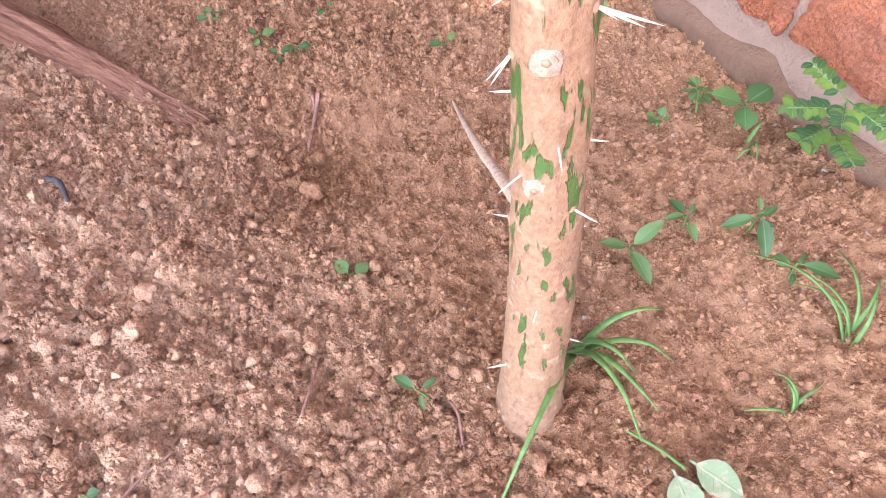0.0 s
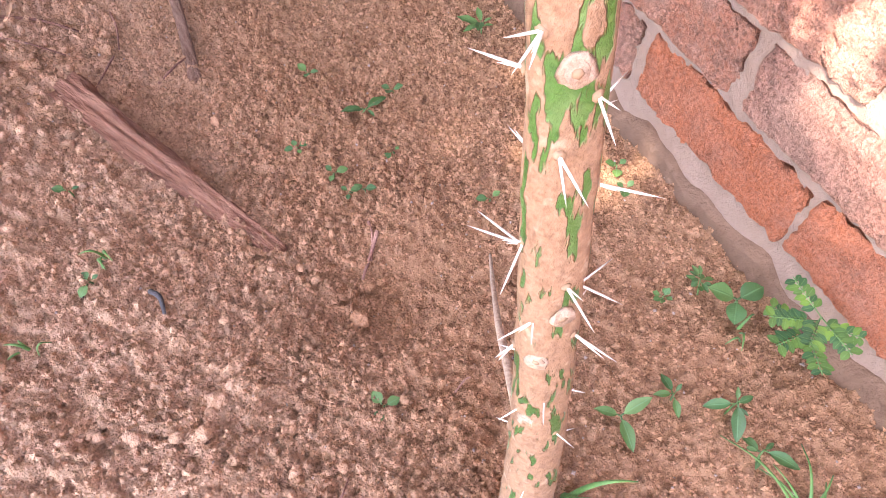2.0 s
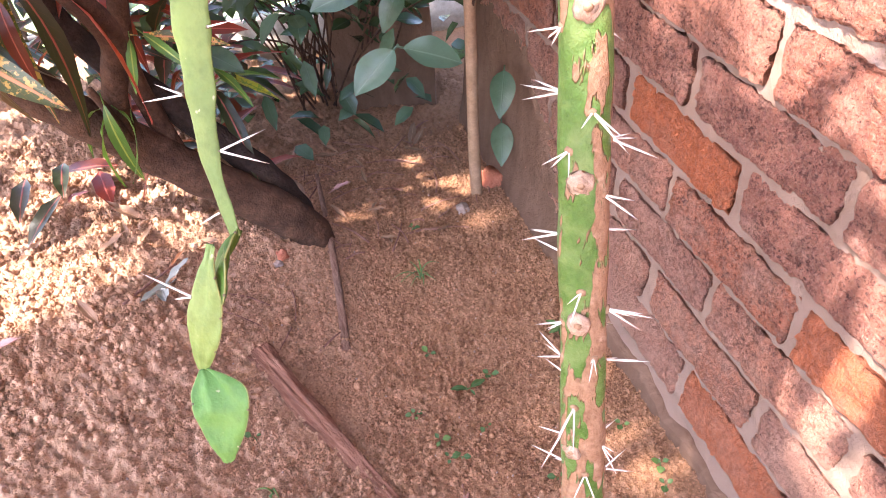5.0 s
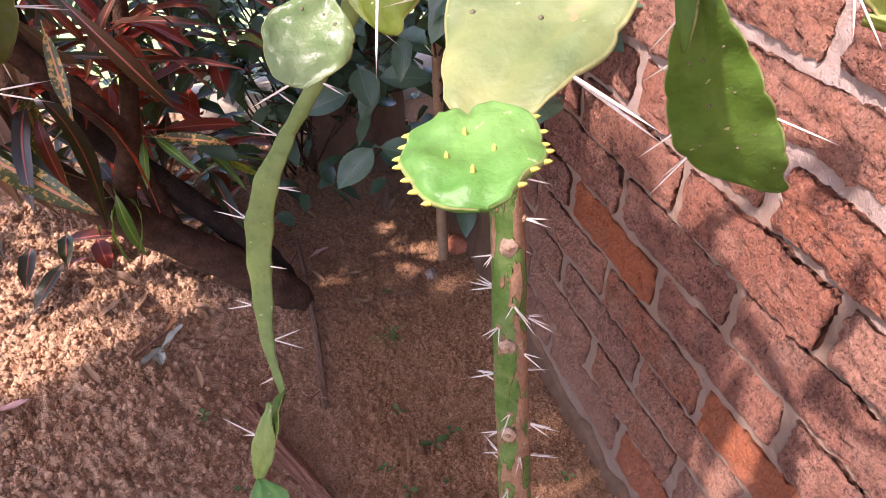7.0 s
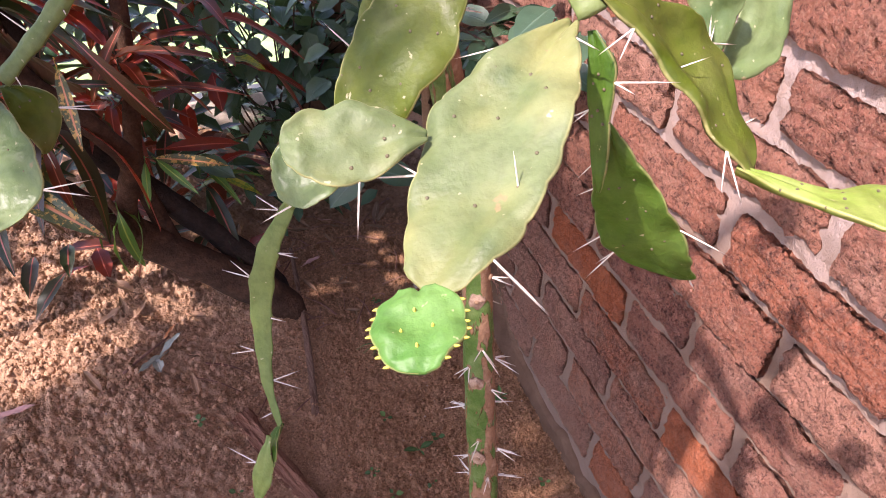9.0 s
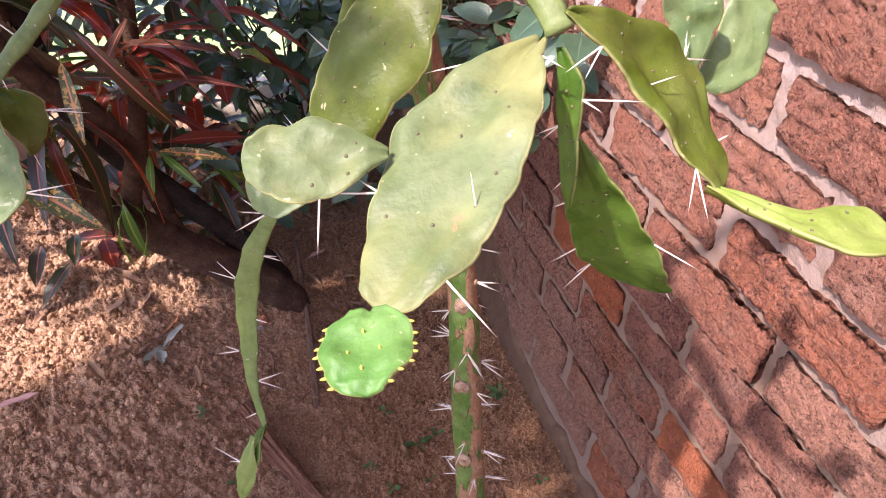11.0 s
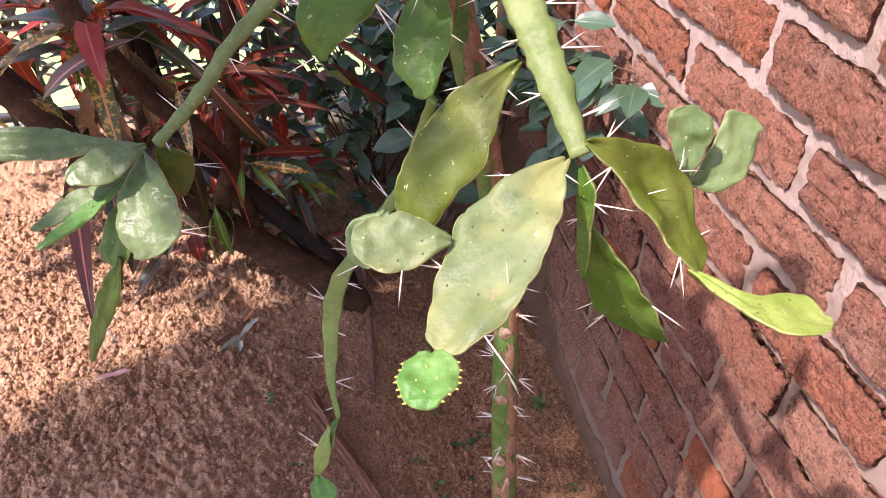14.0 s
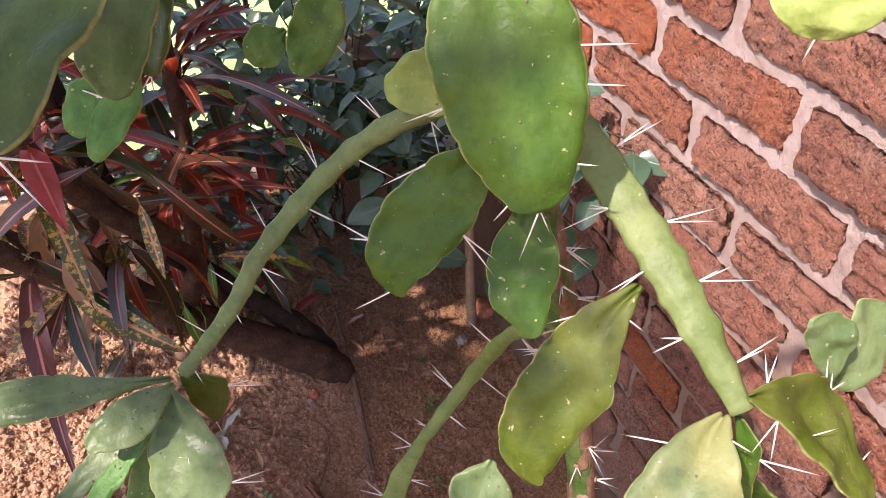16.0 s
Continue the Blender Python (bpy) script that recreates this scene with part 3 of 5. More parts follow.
def wall():
    body = bmesh.new()
    ny, nz = 200, 160
    face = []
    for j in range(nz + 1):
        row = []
        for i in range(ny + 1):
            y, z = -1.5 + 2.86 * i / ny, -0.1 + 2.3 * j / nz
            q = Vector((y * 16, z * 16, 0))
            row.append(body.verts.new((WALL_X + lean(z) + 0.0035 * noise.noise(q) + 0.0022 * noise.noise(q * 3.1), y, z)))
        face.append(row)
    for a, b in zip(face, face[1:]):
        for i in range(ny):
            body.faces.new((a[i], b[i], b[i + 1], a[i + 1]))
    rim = face[0] + [r[-1] for r in face[1:]] + face[-1][-2::-1] + [r[0] for r in face[-2:0:-1]]
    back = [body.verts.new((WALL_X + 0.23, p.co.y, p.co.z)) for p in rim]
    for k in range(len(rim)):
        n = (k + 1) % len(rim)
        body.faces.new((rim[n], rim[k], back[k], back[n]))
    body.faces.new(back)
    base = tagged(new("wall_east", finish("wall_east", body, MORTAR, False)), "rough red brick garden wall, thick pale mortar, mud-splashed foot", "wall", kind="structure")
    rng = random.Random(4)
    variants = []
    for v in range(16):
        bm = bmesh.new()
        L, H = PITCH - 0.015 - rng.uniform(0, 0.010), RISE - 0.0145 - rng.uniform(0, 0.007)
        nx, nz = 50, 16
        rows = []
        slope = rng.uniform(-0.003, 0.003)
        for j in range(nz + 1):
            row = []
            for i in range(nx + 1):
                u, w = i / nx - 0.5, j / nz - 0.5
                q = Vector((u * 7 + v * 9, w * 2.3, 3.1))
                near = min((0.5 - abs(u)) * L, (0.5 - abs(w)) * H)
                chip = max(0.0, noise.noise(q * 1.7 + Vector((4, 0, 0)))) * 0.012 * math.exp(-near / 0.008)
                edge = 0.0040 * math.exp(-near / 0.0022) + chip
                drag = Vector((u * 5 + v * 9, w * 9, 1.7))
                pit = 0.0026 * noise.noise(q * 3.3) + 0.0024 * noise.noise(q * 8) + 0.0042 * max(0.0, noise.noise(q * 13) - 0.05) + 0.0022 * noise.noise(q * 24) + 0.0026 * noise.noise(drag)
                rimy = (0.004 * noise.noise(q * 1.4) + 0.0028 * noise.noise(q * 7 + Vector((2, 0, 0))) - math.copysign(0.003 * max(0.0, abs(w) * 2 - 0.55) ** 2 / 0.2, u)) * max(0.0, abs(u) * 2 - 0.8) / 0.2
                rimz = (0.0030 * noise.noise(q * 3.1 + Vector((0, 0, 8))) + 0.0032 * noise.noise(q * 0.9 + Vector((0, 0, 5))) + 0.0026 * noise.noise(q * 9 + Vector((0, 0, 3)))) * max(0.0, abs(w) * 2 - 0.5) / 0.5
                row.append(bm.verts.new((-0.0092 + slope * u + edge + pit, u * L + rimy, w * H + rimz)))
            rows.append(row)
        for a, b in zip(rows, rows[1:]):
            for i in range(nx):
                bm.faces.new((a[i], b[i], b[i + 1], a[i + 1]))
        rim = rows[0] + [r[-1] for r in rows[1:]] + rows[-1][-2::-1] + [r[0] for r in rows[-2:0:-1]]
        back = [bm.verts.new((0.012, p.co.y, p.co.z)) for p in rim]
        for k in range(len(rim)):
            n = (k + 1) % len(rim)
            bm.faces.new((rim[n], rim[k], back[k], back[n]))
        variants.append(finish("brick", bm, BRICK))
    vivid = [me.copy() for me in variants[:4]]
    for me in vivid:
        me.materials[0] = BRICK_ORANGE
    orange = {(1, 0), (1, -1), (4, -1), (5, 1), (11, 1), (12, 1), (10, 2)}
    for k in range(1, 27):
        z = BED + RISE * (k - 0.5)
        off = {10: 0.240, 11: 0.340, 12: 0.465, 13: 0.340}.get(k, 0.131 if k % 2 else 0.252)
        for n in range(-6, 5):
            y = off + PITCH * (n + 0.5)
            if not -1.35 < y < 1.22:
                continue
            me = vivid[(k + n) % 4] if (k, n) in orange else variants[rng.randrange(len(variants))]
            ob = new("brick", me)
            ob.parent = base
            ob.location = (WALL_X + lean(z) + rng.uniform(-0.0025, 0.002) + 0.0030 * max(0.0, min(1.0, (0.62 - z) / 0.3)), y + rng.uniform(-0.003, 0.003), z + rng.uniform(-0.002, 0.002))
            if z < 0.62:
                ob.scale = (1, 1.025, 1.10)
            slant = math.atan((lean(z + 0.02) - lean(z - 0.02)) / 0.04)
            ob.rotation_euler = (rng.uniform(-0.015, 0.015), slant + rng.uniform(-0.02, 0.02), rng.uniform(-0.010, 0.010))
    # mud render over the wall's foot, ragged along its upper edge
    bm = bmesh.new()
    grid = []
    ny, nz = 150, 50
    for j in range(nz + 1):
        row = []
        for i in range(ny + 1):
            y = -0.6 + 1.96 * i / ny
            top = 0.030 + 0.34 / (1 + math.exp(-(y - 0.86) / 0.06)) + 0.03 * noise.noise(Vector((y * 7, 0, 1))) + 0.014 * noise.noise(Vector((y * 25, 0, 2)))
            w = j / nz
            z = -0.05 + (top + 0.05) * w
            out = 0.0135 * min(1.0, (1 - w) * 9) ** 0.5 + 0.010 * (1 - w) ** 4
            row.append(bm.verts.new((WALL_X + lean(z) + 0.004 - out - 0.003 * noise.noise(Vector((y * 14, z * 14, 0))) - 0.0015 * noise.noise(Vector((y * 60, z * 60, 0))), y, z)))
        grid.append(row)
    for a, b in zip(grid, grid[1:]):
        for i in range(ny):
            bm.faces.new((a[i], b[i], b[i + 1], a[i + 1]))
    part("mud_render", bm, MUD, base, "brown mud render smeared over the wall's foot")


wall()


def back_pier():
    bm = bmesh.new()
    bmesh.ops.create_cube(bm, size=1, matrix=Matrix.Translation((0.225, 1.60, 0.26)) @ Matrix.Rotation(-0.25, 4, "Z") @ Matrix.Diagonal((0.26, 0.2, 0.62, 1)))
    bmesh.ops.subdivide_edges(bm, edges=bm.edges, cuts=9, use_grid_fill=True)
    for v in bm.verts:
        v.co += Vector((1, 1, 0.6)) * 0.008 * noise.noise(v.co * 12)
    solo("plastered_pier", bm, MUD, "low brown mud-plastered pier at the end of the wall", "pier", smooth=False)


back_pier()


# ---- cactus ----
cactus = thing("cactus", (0, 0, lie(0, 0)), "tall spiny prickly pear cactus with flat pads on a corky trunk", "cactus")
TRUNK_LINE = spline([(0.012, 0.010, -0.03), (0.021, 0.024, 0.04), (0.033, 0.041, 0.14), (0.041, 0.058, 0.235), (0.044, 0.073, 0.36), (0.043, 0.084, 0.49),
                     (0.0405, 0.098, 0.62), (0.042, 0.118, 0.73), (0.043, 0.138, 0.85), (0.024, 0.150, 1.00), (-0.008, 0.165, 1.17)], 12)


def trunk_radius(z):
    return 0.0210 - 0.0075 * min(1, max(0, z) / 0.5) - 0.0025 * min(1, max(0, z - 0.5) / 0.4)


def trunk():
    bm = bmesh.new()
    n = len(TRUNK_LINE)
    seg = 28
    rings = []
    for i, p in enumerate(TRUNK_LINE):
        t = (TRUNK_LINE[min(i + 1, n - 1)] - TRUNK_LINE[max(i - 1, 0)]).normalized()
        u = (Vector((1, 0, 0)) - t * t.x).normalized()
        v = t.cross(u)
        r = trunk_radius(p.z) + 0.003 * max(0, 0.05 - p.z) / 0.05
        r *= 1 + 0.05 * noise.noise(Vector((0, 0, p.z * 22)))
        ring = []
        for k in range(seg):
            a = 2 * math.pi * k / seg
            w = u * math.cos(a) + v * math.sin(a)
            rr = r * (1 + 0.05 * math.cos(3 * a + p.z * 5) + 0.07 * noise.noise((p + w * r) * 60) + 0.035 * noise.noise((p + w * r) * 190))
            ring.append(bm.verts.new(p + w * rr))
        rings.append(ring)
    for a, b in zip(rings, rings[1:]):
        for k in range(seg):
            bm.faces.new((a[k], a[(k + 1) % seg], b[(k + 1) % seg], b[k]))
    return part("trunk", bm, TRUNK, cactus, "tan corky trunk with green skin showing in patches")


trunk_ob = trunk()


def trunk_at(z):
    for a, b in zip(TRUNK_LINE, TRUNK_LINE[1:]):
        if a.z <= z <= b.z:
            return a.lerp(b, (z - a.z) / (b.z - a.z))
    return TRUNK_LINE[-1]


def shared(name, build, mat):
    bm = bmesh.new()
    build(bm)
    return finish(name, bm, mat)


SPINES = [shared("spine", lambda bm, L=L, r=r: needle(bm, (0, 0, 0), (0, 0, 1), L, r), SPINE) for L, r in ((0.010, 0.0005), (0.015, 0.0006), (0.020, 0.00065), (0.026, 0.0007))]
THIN_SPINES = [shared("spine", lambda bm, L=L: needle(bm, (0, 0, 0), (0, 0, 1), L, 0.00036), SPINE) for L in (0.008, 0.013, 0.018)]
LONG_SPINES = [shared("spine", lambda bm, L=L: needle(bm, (0, 0, 0), (0, 0, 1), L, 0.00050), SPINE) for L in (0.011, 0.017, 0.022, 0.027)]
BUD_TIP = shared("leaf_tip", lambda bm: needle(bm, (0, 0, 0), (0, 0, 1), 0.0019, 0.0006), BUDS)
AREOLE_DOT = shared("areole", lambda bm: dot(bm, (0, 0, 0), 0.00085, 0.7), AREOLE)
SPINE_ROOT = shared("areole", lambda bm: dot(bm, (0, 0, 0), 0.0030, 0.55), CANE)


def stand(name, me, place, way, parent, spin=0.0):
    """A small shared piece set at place, its +Z along way."""
    ob = new(name, me)
    ob.parent = parent
    ob.matrix_parent_inverse = Matrix.Translation(-parent_place(parent))
    ob.matrix_basis = Matrix.Translation(place) @ Vector(way).to_track_quat("Z", "Y").to_matrix().to_4x4() @ Matrix.Rotation(spin, 4, "Z")
    return ob


def trunk_spines():
    rng = random.Random(11)
    z, turn = 0.075, 0.6
    while z < 1.10:
        c = trunk_at(z)
        for k in range(1 if z < 0.22 else 2):
            turn += 2.39996
            w = Vector((math.cos(turn), math.sin(turn), 0))
            root = c + w * trunk_radius(z) * 0.97 + Vector((0, 0, rng.uniform(-0.006, 0.006)))
            stand("areole", SPINE_ROOT, root, w, trunk_ob)
            for _ in range(rng.randint(1, 2) if z < 0.28 else rng.randint(2, 4)):
                way = w * 1.1 + Vector((rng.uniform(-0.7, 0.7), rng.uniform(-0.7, 0.7), rng.uniform(-0.6, 0.45)))
                stand("spine", rng.choice(SPINES[:2] if z < 0.28 else SPINES), root, way, trunk_ob)
        z += rng.uniform(0.020, 0.030)
    # round scars where old pads broke off
    for z, a in ((0.235, -2.6), (0.305, -2.4), (0.345, -1.7), (0.487, -1.95), (0.56, -2.6), (0.662, -2.25), (0.742, -2.15), (0.82, -2.0)):
        c = trunk_at(z)
        w = Vector((math.cos(a), math.sin(a), 0.1)).normalized()
        bm = bmesh.new()
        rot = w.to_track_quat("Z", "Y").to_matrix().to_4x4()
        for rr, h in ((0.0066, 0.0), (0.0046, 0.0004)):
            bmesh.ops.create_cone(bm, cap_ends=True, segments=14, radius1=rr, radius2=rr * 0.8, depth=0.0016, matrix=Matrix.Translation(c + w * (trunk_radius(z) * 1.02 - 0.0004 + h)) @ rot @ Matrix.Diagonal((1.0, 1.15, 1.0, 1)))
        for v in bm.verts:
            v.co += 0.0016 * Vector((noise.noise(v.co * 300), noise.noise(v.co * 310 + Vector((5, 0, 0))), noise.noise(v.co * 290 + Vector((0, 7, 0)))))
        part("pad_scar", bm, SCAR, trunk_ob, "round corky scar")
        bm = bmesh.new()
        dot(bm, c + w * (trunk_radius(z) * 1.02 + 0.0006), 0.0024, 0.3, w)
        part("scar_core", bm, CANE, trunk_ob)


trunk_spines()


STATIONS = (0.0, 0.08, 0.2, 0.35, 0.5, 0.65, 0.8, 0.93, 1.0)


def oval(width, shape=1.0):
    """Half widths of a plain oval pad at the stations between its ends, in tenths of a millimetre; shape over 1 widens it near the tip."""
    return tuple(width * 5000 * math.sin(math.pi * t ** shape) ** 0.5 * min(1, 0.3 + 0.7 * t / 0.28) for t in STATIONS[1:-1])


def pad(base, tip, face, half, mid, mat, seed, label, thick=0.006, bend=0.0, twist=0.0, notch=0.12, spines=0.5, stalk=0.3, bud=False):
    """A flat cactus pad from base to tip, its broad side turned to face; half and mid give its half width and its
    middle line's offset at the stations, in tenths of a millimetre; bend bows it towards the face."""
    rng = random.Random(seed)
    base, tip = Vector(base), Vector(tip)
    ax = tip - base
    L = ax.length
    ax.normalize()
    nrm = Vector(face)
    nrm = (nrm - ax * nrm.dot(ax)).normalized()
    side = ax.cross(nrm)
    rows, cols, bm = 64, 14, bmesh.new()
    uvl = bm.loops.layers.uv.new("UVMap")
    marks = {}
    ph, lobes = rng.uniform(0, 6.28), max(2.5, L / 0.0165)
    wide = [h * 1e-4 for h in half]
    wide = [max(wide[0] * stalk, 0.0022)] + wide + [wide[-1] * 0.18]
    line = [0.0] + [m * 1e-4 for m in mid] + [0.0]
    width = 2 * max(wide)

    def along(values, s):
        """Values at the stations, eased from one to the next."""
        s = min(1.0, max(0.0, s))
        k = next(i for i in range(len(STATIONS) - 1) if s <= STATIONS[i + 1])
        a, b = STATIONS[k], STATIONS[k + 1]
        u = (s - a) / (b - a)
        p, q = values[k], values[k + 1]
        before = (q - values[k - 1]) / (b - STATIONS[k - 1]) if k else (q - p) / (b - a)
        after = (values[k + 2] - p) / (STATIONS[k + 2] - a) if k + 2 < len(values) else (q - p) / (b - a)
        return (2 * u ** 3 - 3 * u * u + 1) * p + (u ** 3 - 2 * u * u + u) * (b - a) * before + (3 * u * u - 2 * u ** 3) * q + (u ** 3 - u * u) * (b - a) * after

    def half_width(s, sg):
        w = along(wide, s)
        if s > 0.93:
            w = wide[-2] * max(0.03, 1 - ((s - 0.93) / 0.07) ** 2) ** 0.5
        w = max(0.0008, w)
        return w + notch * min(w, 0.013) * (abs(math.sin(lobes * math.pi * s + ph + sg)) ** 0.45 - 0.74)

    def spot(s, q):
        w = half_width(s, 1.0 if q > 0 else 0.0)
        tw = twist * (s - 0.5)
        sd = side * math.cos(tw) + nrm * math.sin(tw)
        nm = nrm * math.cos(tw) - side * math.sin(tw)
        ripple = 0.07 * w * math.sin(s * lobes * 3.1 + ph + 2 * q) * abs(q) ** 2 + 0.20 * w * noise.noise(Vector((s * 4 + seed, q * 2, seed)))
        crease = -0.085 * width * math.exp(-(q / 0.18) ** 2) * max(0.0, 1 - s / 0.55)
        c = base + ax * L * s + sd * along(line, s) + nrm * (bend * L * 4 * s * (1 - s)) + nm * (0.04 * width * math.sin(s * 5 + ph) + 0.14 * w * q * q + ripple + crease)
        return c + sd * w * q, nm

    front, back = [], []
    for i in range(rows + 1):
        s = i / rows
        fr, bk = [], []
        for k in range(cols + 1):
            q = -math.cos(math.pi * k / cols)
            p, nm = spot(s, q)
            h = thick * 0.5 * (max(0.0, 1 - abs(q) ** 3) ** 0.5) * min(1, 0.25 + s * 5, 0.25 + (1 - s) * 6)
            h *= 1 + 0.18 * noise.noise(p * 60)
            fr.append(bm.verts.new(p + nm * h))
            bk.append(fr[-1] if k in (0, cols) else bm.verts.new(p - nm * h))
            marks[fr[-1]] = marks[bk[-1]] = (0.5 + q / 2, s)
        front.append(fr)
        back.append(bk)
    for i in range(rows):
        for k in range(cols):
            bm.faces.new((front[i][k], front[i][k + 1], front[i + 1][k + 1], front[i + 1][k]))
            bm.faces.new((back[i][k], back[i + 1][k], back[i + 1][k + 1], back[i][k + 1]))
    for i, flip in ((0, False), (rows, True)):
        for k in range(cols):
            vs = []
            for v in (front[i][k], back[i][k], back[i][k + 1], front[i][k + 1]):
                if v not in vs:
                    vs.append(v)
            bm.faces.new(vs if flip else vs[::-1])
    bmesh.ops.recalc_face_normals(bm, faces=bm.faces)
    for f in bm.faces:
        for lp in f.loops:
            lp[uvl].uv = marks[lp.vert]
    ob = part("bud_pad" if bud else "pad", bm, mat, cactus, label)
    # areoles with their spines: along both edges, and a few on each face
    dips = [((k * math.pi - ph - max(0, sg)) / (lobes * math.pi), sg * 0.97) for k in range(1, 40) for sg in (-1, 1)]
    spots = [d for d in dips if 0.06 < d[0] < 0.96] + [(0.99, 0.0)]
    spots += [(0.18 + 0.62 * (i + rng.uniform(0.2, 0.8)) / 3, q + rng.uniform(-0.14, 0.14)) for i in range(3) for q in (-0.55, 0.0, 0.55)][:0 if L < 0.06 and spines < 0.15 else max(4, int(L / 0.011))]
    if bud:
        spots = [(i / 9, sg * 0.98) for i in range(2, 9) for sg in (-1, 1)] + [(0.3, 0.1), (0.5, -0.3), (0.55, 0.35), (0.75, 0)]
    for s, q in spots:
        p, nm = spot(s, q)
        edge = abs(q) > 0.9 or s > 0.95
        out = (side * (1 if q > 0 else -1) + ax * 0.3) if edge and s < 0.95 else (ax if edge else nm)
        root = p if edge else p + nm * thick * 0.5 * (1 - q * q) ** 0.4
        if bud:
            stand("leaf_tip", BUD_TIP, root, Vector(out) + Vector((0, 0, 0.2)), ob)
            continue
        stand("areole", AREOLE_DOT, root, out, ob)
        if rng.random() < (0.6 if edge else 0.12) * spines:
            for _ in range(rng.randint(1, 2)):
                stand("spine", rng.choice(LONG_SPINES if edge else THIN_SPINES), root, Vector(out) + Vector((rng.uniform(-0.5, 0.5), rng.uniform(-0.5, 0.5), rng.uniform(-0.5, 0.3))), ob)
    return ob


def stem(points, radii, flat, way, mat=None, seed=0, gap=0.02, label="", spines=2):
    """A slender jointed stem with spine clusters along it."""
    rng = random.Random(seed)
    line = spline(points, 16)
    bm = bmesh.new()
    whole = sum((b - a).length for a, b in zip(line, line[1:]))
    knots, ph = max(2.0, whole / (gap * 1.4)), rng.uniform(0, 3)

    def girth(u):
        k = min(len(radii) - 2, int(u * (len(radii) - 1)))
        r = radii[k] + (radii[k + 1] - radii[k]) * (u * (len(radii) - 1) - k)
        return r * (0.94 + 0.15 * abs(math.sin(u * knots * math.pi + ph)) ** 4)

    tube(bm, line, girth, 20, 0.10, 70, flat, way, ridge=0.20)
    ob = part("stem", bm, mat or STEM, cactus, label)
    flip = rng.choice((-1, 1))
    for k in range(1, int(knots) + 3):
        u = ((k - 0.5) * math.pi - ph) / (knots * math.pi)
        if not 0.03 < u < 0.98:
            continue
        i = min(len(line) - 2, int(u * (len(line) - 1)))
        b, t = line[i], (line[i + 1] - line[i]).normalized()
        flip = -flip
        w = (t.cross(Vector(way)).normalized() * flip + Vector(way) * rng.uniform(-0.2, 0.5)).normalized()
        root = b + w * girth(u) * 0.92
        stand("areole", AREOLE_DOT, root, w, ob)
        for _ in range(rng.randint(1, spines)):
            stand("spine", rng.choice(LONG_SPINES), root, w + Vector((rng.uniform(-0.5, 0.5), rng.uniform(-0.5, 0.5), rng.uniform(-0.5, 0.4))), ob)
    return ob


VIEW = Vector((-0.35, -0.75, 0.65))
stem([(-0.006, 0.172, 1.185), (0.022, 0.150, 1.152), (0.033, 0.105, 1.122), (0.037, 0.066, 1.102), (0.043, 0.022, 1.072)], (0.0080, 0.0090, 0.0108, 0.0112, 0.0095, 0.0055), 0.42, VIEW, seed=1, gap=0.014, label="stout green joint with long pale spines", spines=3)
stem([(-0.010, 0.176, 1.178), (-0.060, 0.226, 1.137), (-0.104, 0.243, 1.100), (-0.150, 0.236, 1.062), (-0.178, 0.222, 1.034), (-0.218, 0.212, 1.000)], (0.0078, 0.0066, 0.0068, 0.0060, 0.0050), 0.62, VIEW, seed=2, gap=0.018, label="arching green branch")
stem([(-0.022, 0.106, 1.070), (-0.024, 0.138, 1.030), (-0.038, 0.166, 0.965), (-0.058, 0.167, 0.935), (-0.078, 0.167, 0.907)], (0.0042, 0.0050, 0.0052, 0.0045), 0.5, VIEW, seed=3, gap=0.02, mat=STEM_LIME, label="slender green joint")
stem([(-0.077, 0.167, 0.909), (-0.097, 0.163, 0.878), (-0.109, 0.157, 0.842), (-0.1145, 0.144, 0.812), (-0.118, 0.127, 0.786), (-0.116, 0.106, 0.764)], (0.0042, 0.0078, 0.0086, 0.0070, 0.0042, 0.0026), 0.2, (-0.5, -0.8, 0.35), seed=4, gap=0.018, mat=STEM_LIME, label="flat narrow hanging joint")
stem([(-0.008, 0.165, 1.165), (-0.012, 0.180, 1.235), (-0.02, 0.19, 1.30)], (0.011, 0.010), 0.7, VIEW, seed=5, label="upright green joint")
stem([(-0.016, 0.188, 1.285), (-0.09, 0.24, 1.30), (-0.17, 0.265, 1.265)], (0.008, 0.007), 0.8, VIEW, seed=6, label="green branch of the crown")
stem([(-0.016, 0.188, 1.270), (0.05, 0.14, 1.285), (0.105, 0.10, 1.255)], (0.008, 0.007), 0.8, VIEW, seed=7, label="green branch of the crown")
stem([(-0.014, 0.186, 1.240), (-0.02, 0.30, 1.22), (-0.035, 0.43, 1.160)], (0.008, 0.007), 0.8, VIEW, seed=8, label="green branch of the crown")
# large pads
FLAT = (0,) * 7
pad((0.037, 0.026, 1.067), (-0.052, -0.056, 1.023), (-0.266, -0.202, 0.942), (91, 173, 236, 264, 240, 205, 126), (31, 40, 48, 52, 19, 9, 5), PAD_LIGHT, 1, "broad pale green pad")
pad((0.028, 0.092, 1.096), (-0.045, 0.064, 0.998), (-0.495, -0.667, 0.556), (65, 128, 192, 232, 213, 190, 142), (30, 67, 75, 59, 93, 91, 67), PAD_OLIVE, 2, "olive green pad")
pad((-0.034, -0.003, 1.046), (-0.085, 0.007, 1.049), (-0.051, -0.506, 0.861), (50, 92, 139, 162, 159, 142, 90), (0, -10, -11, -14, -27, -17, -12), PAD_LIGHT, 3, "small yellowish green pad", spines=0.25)
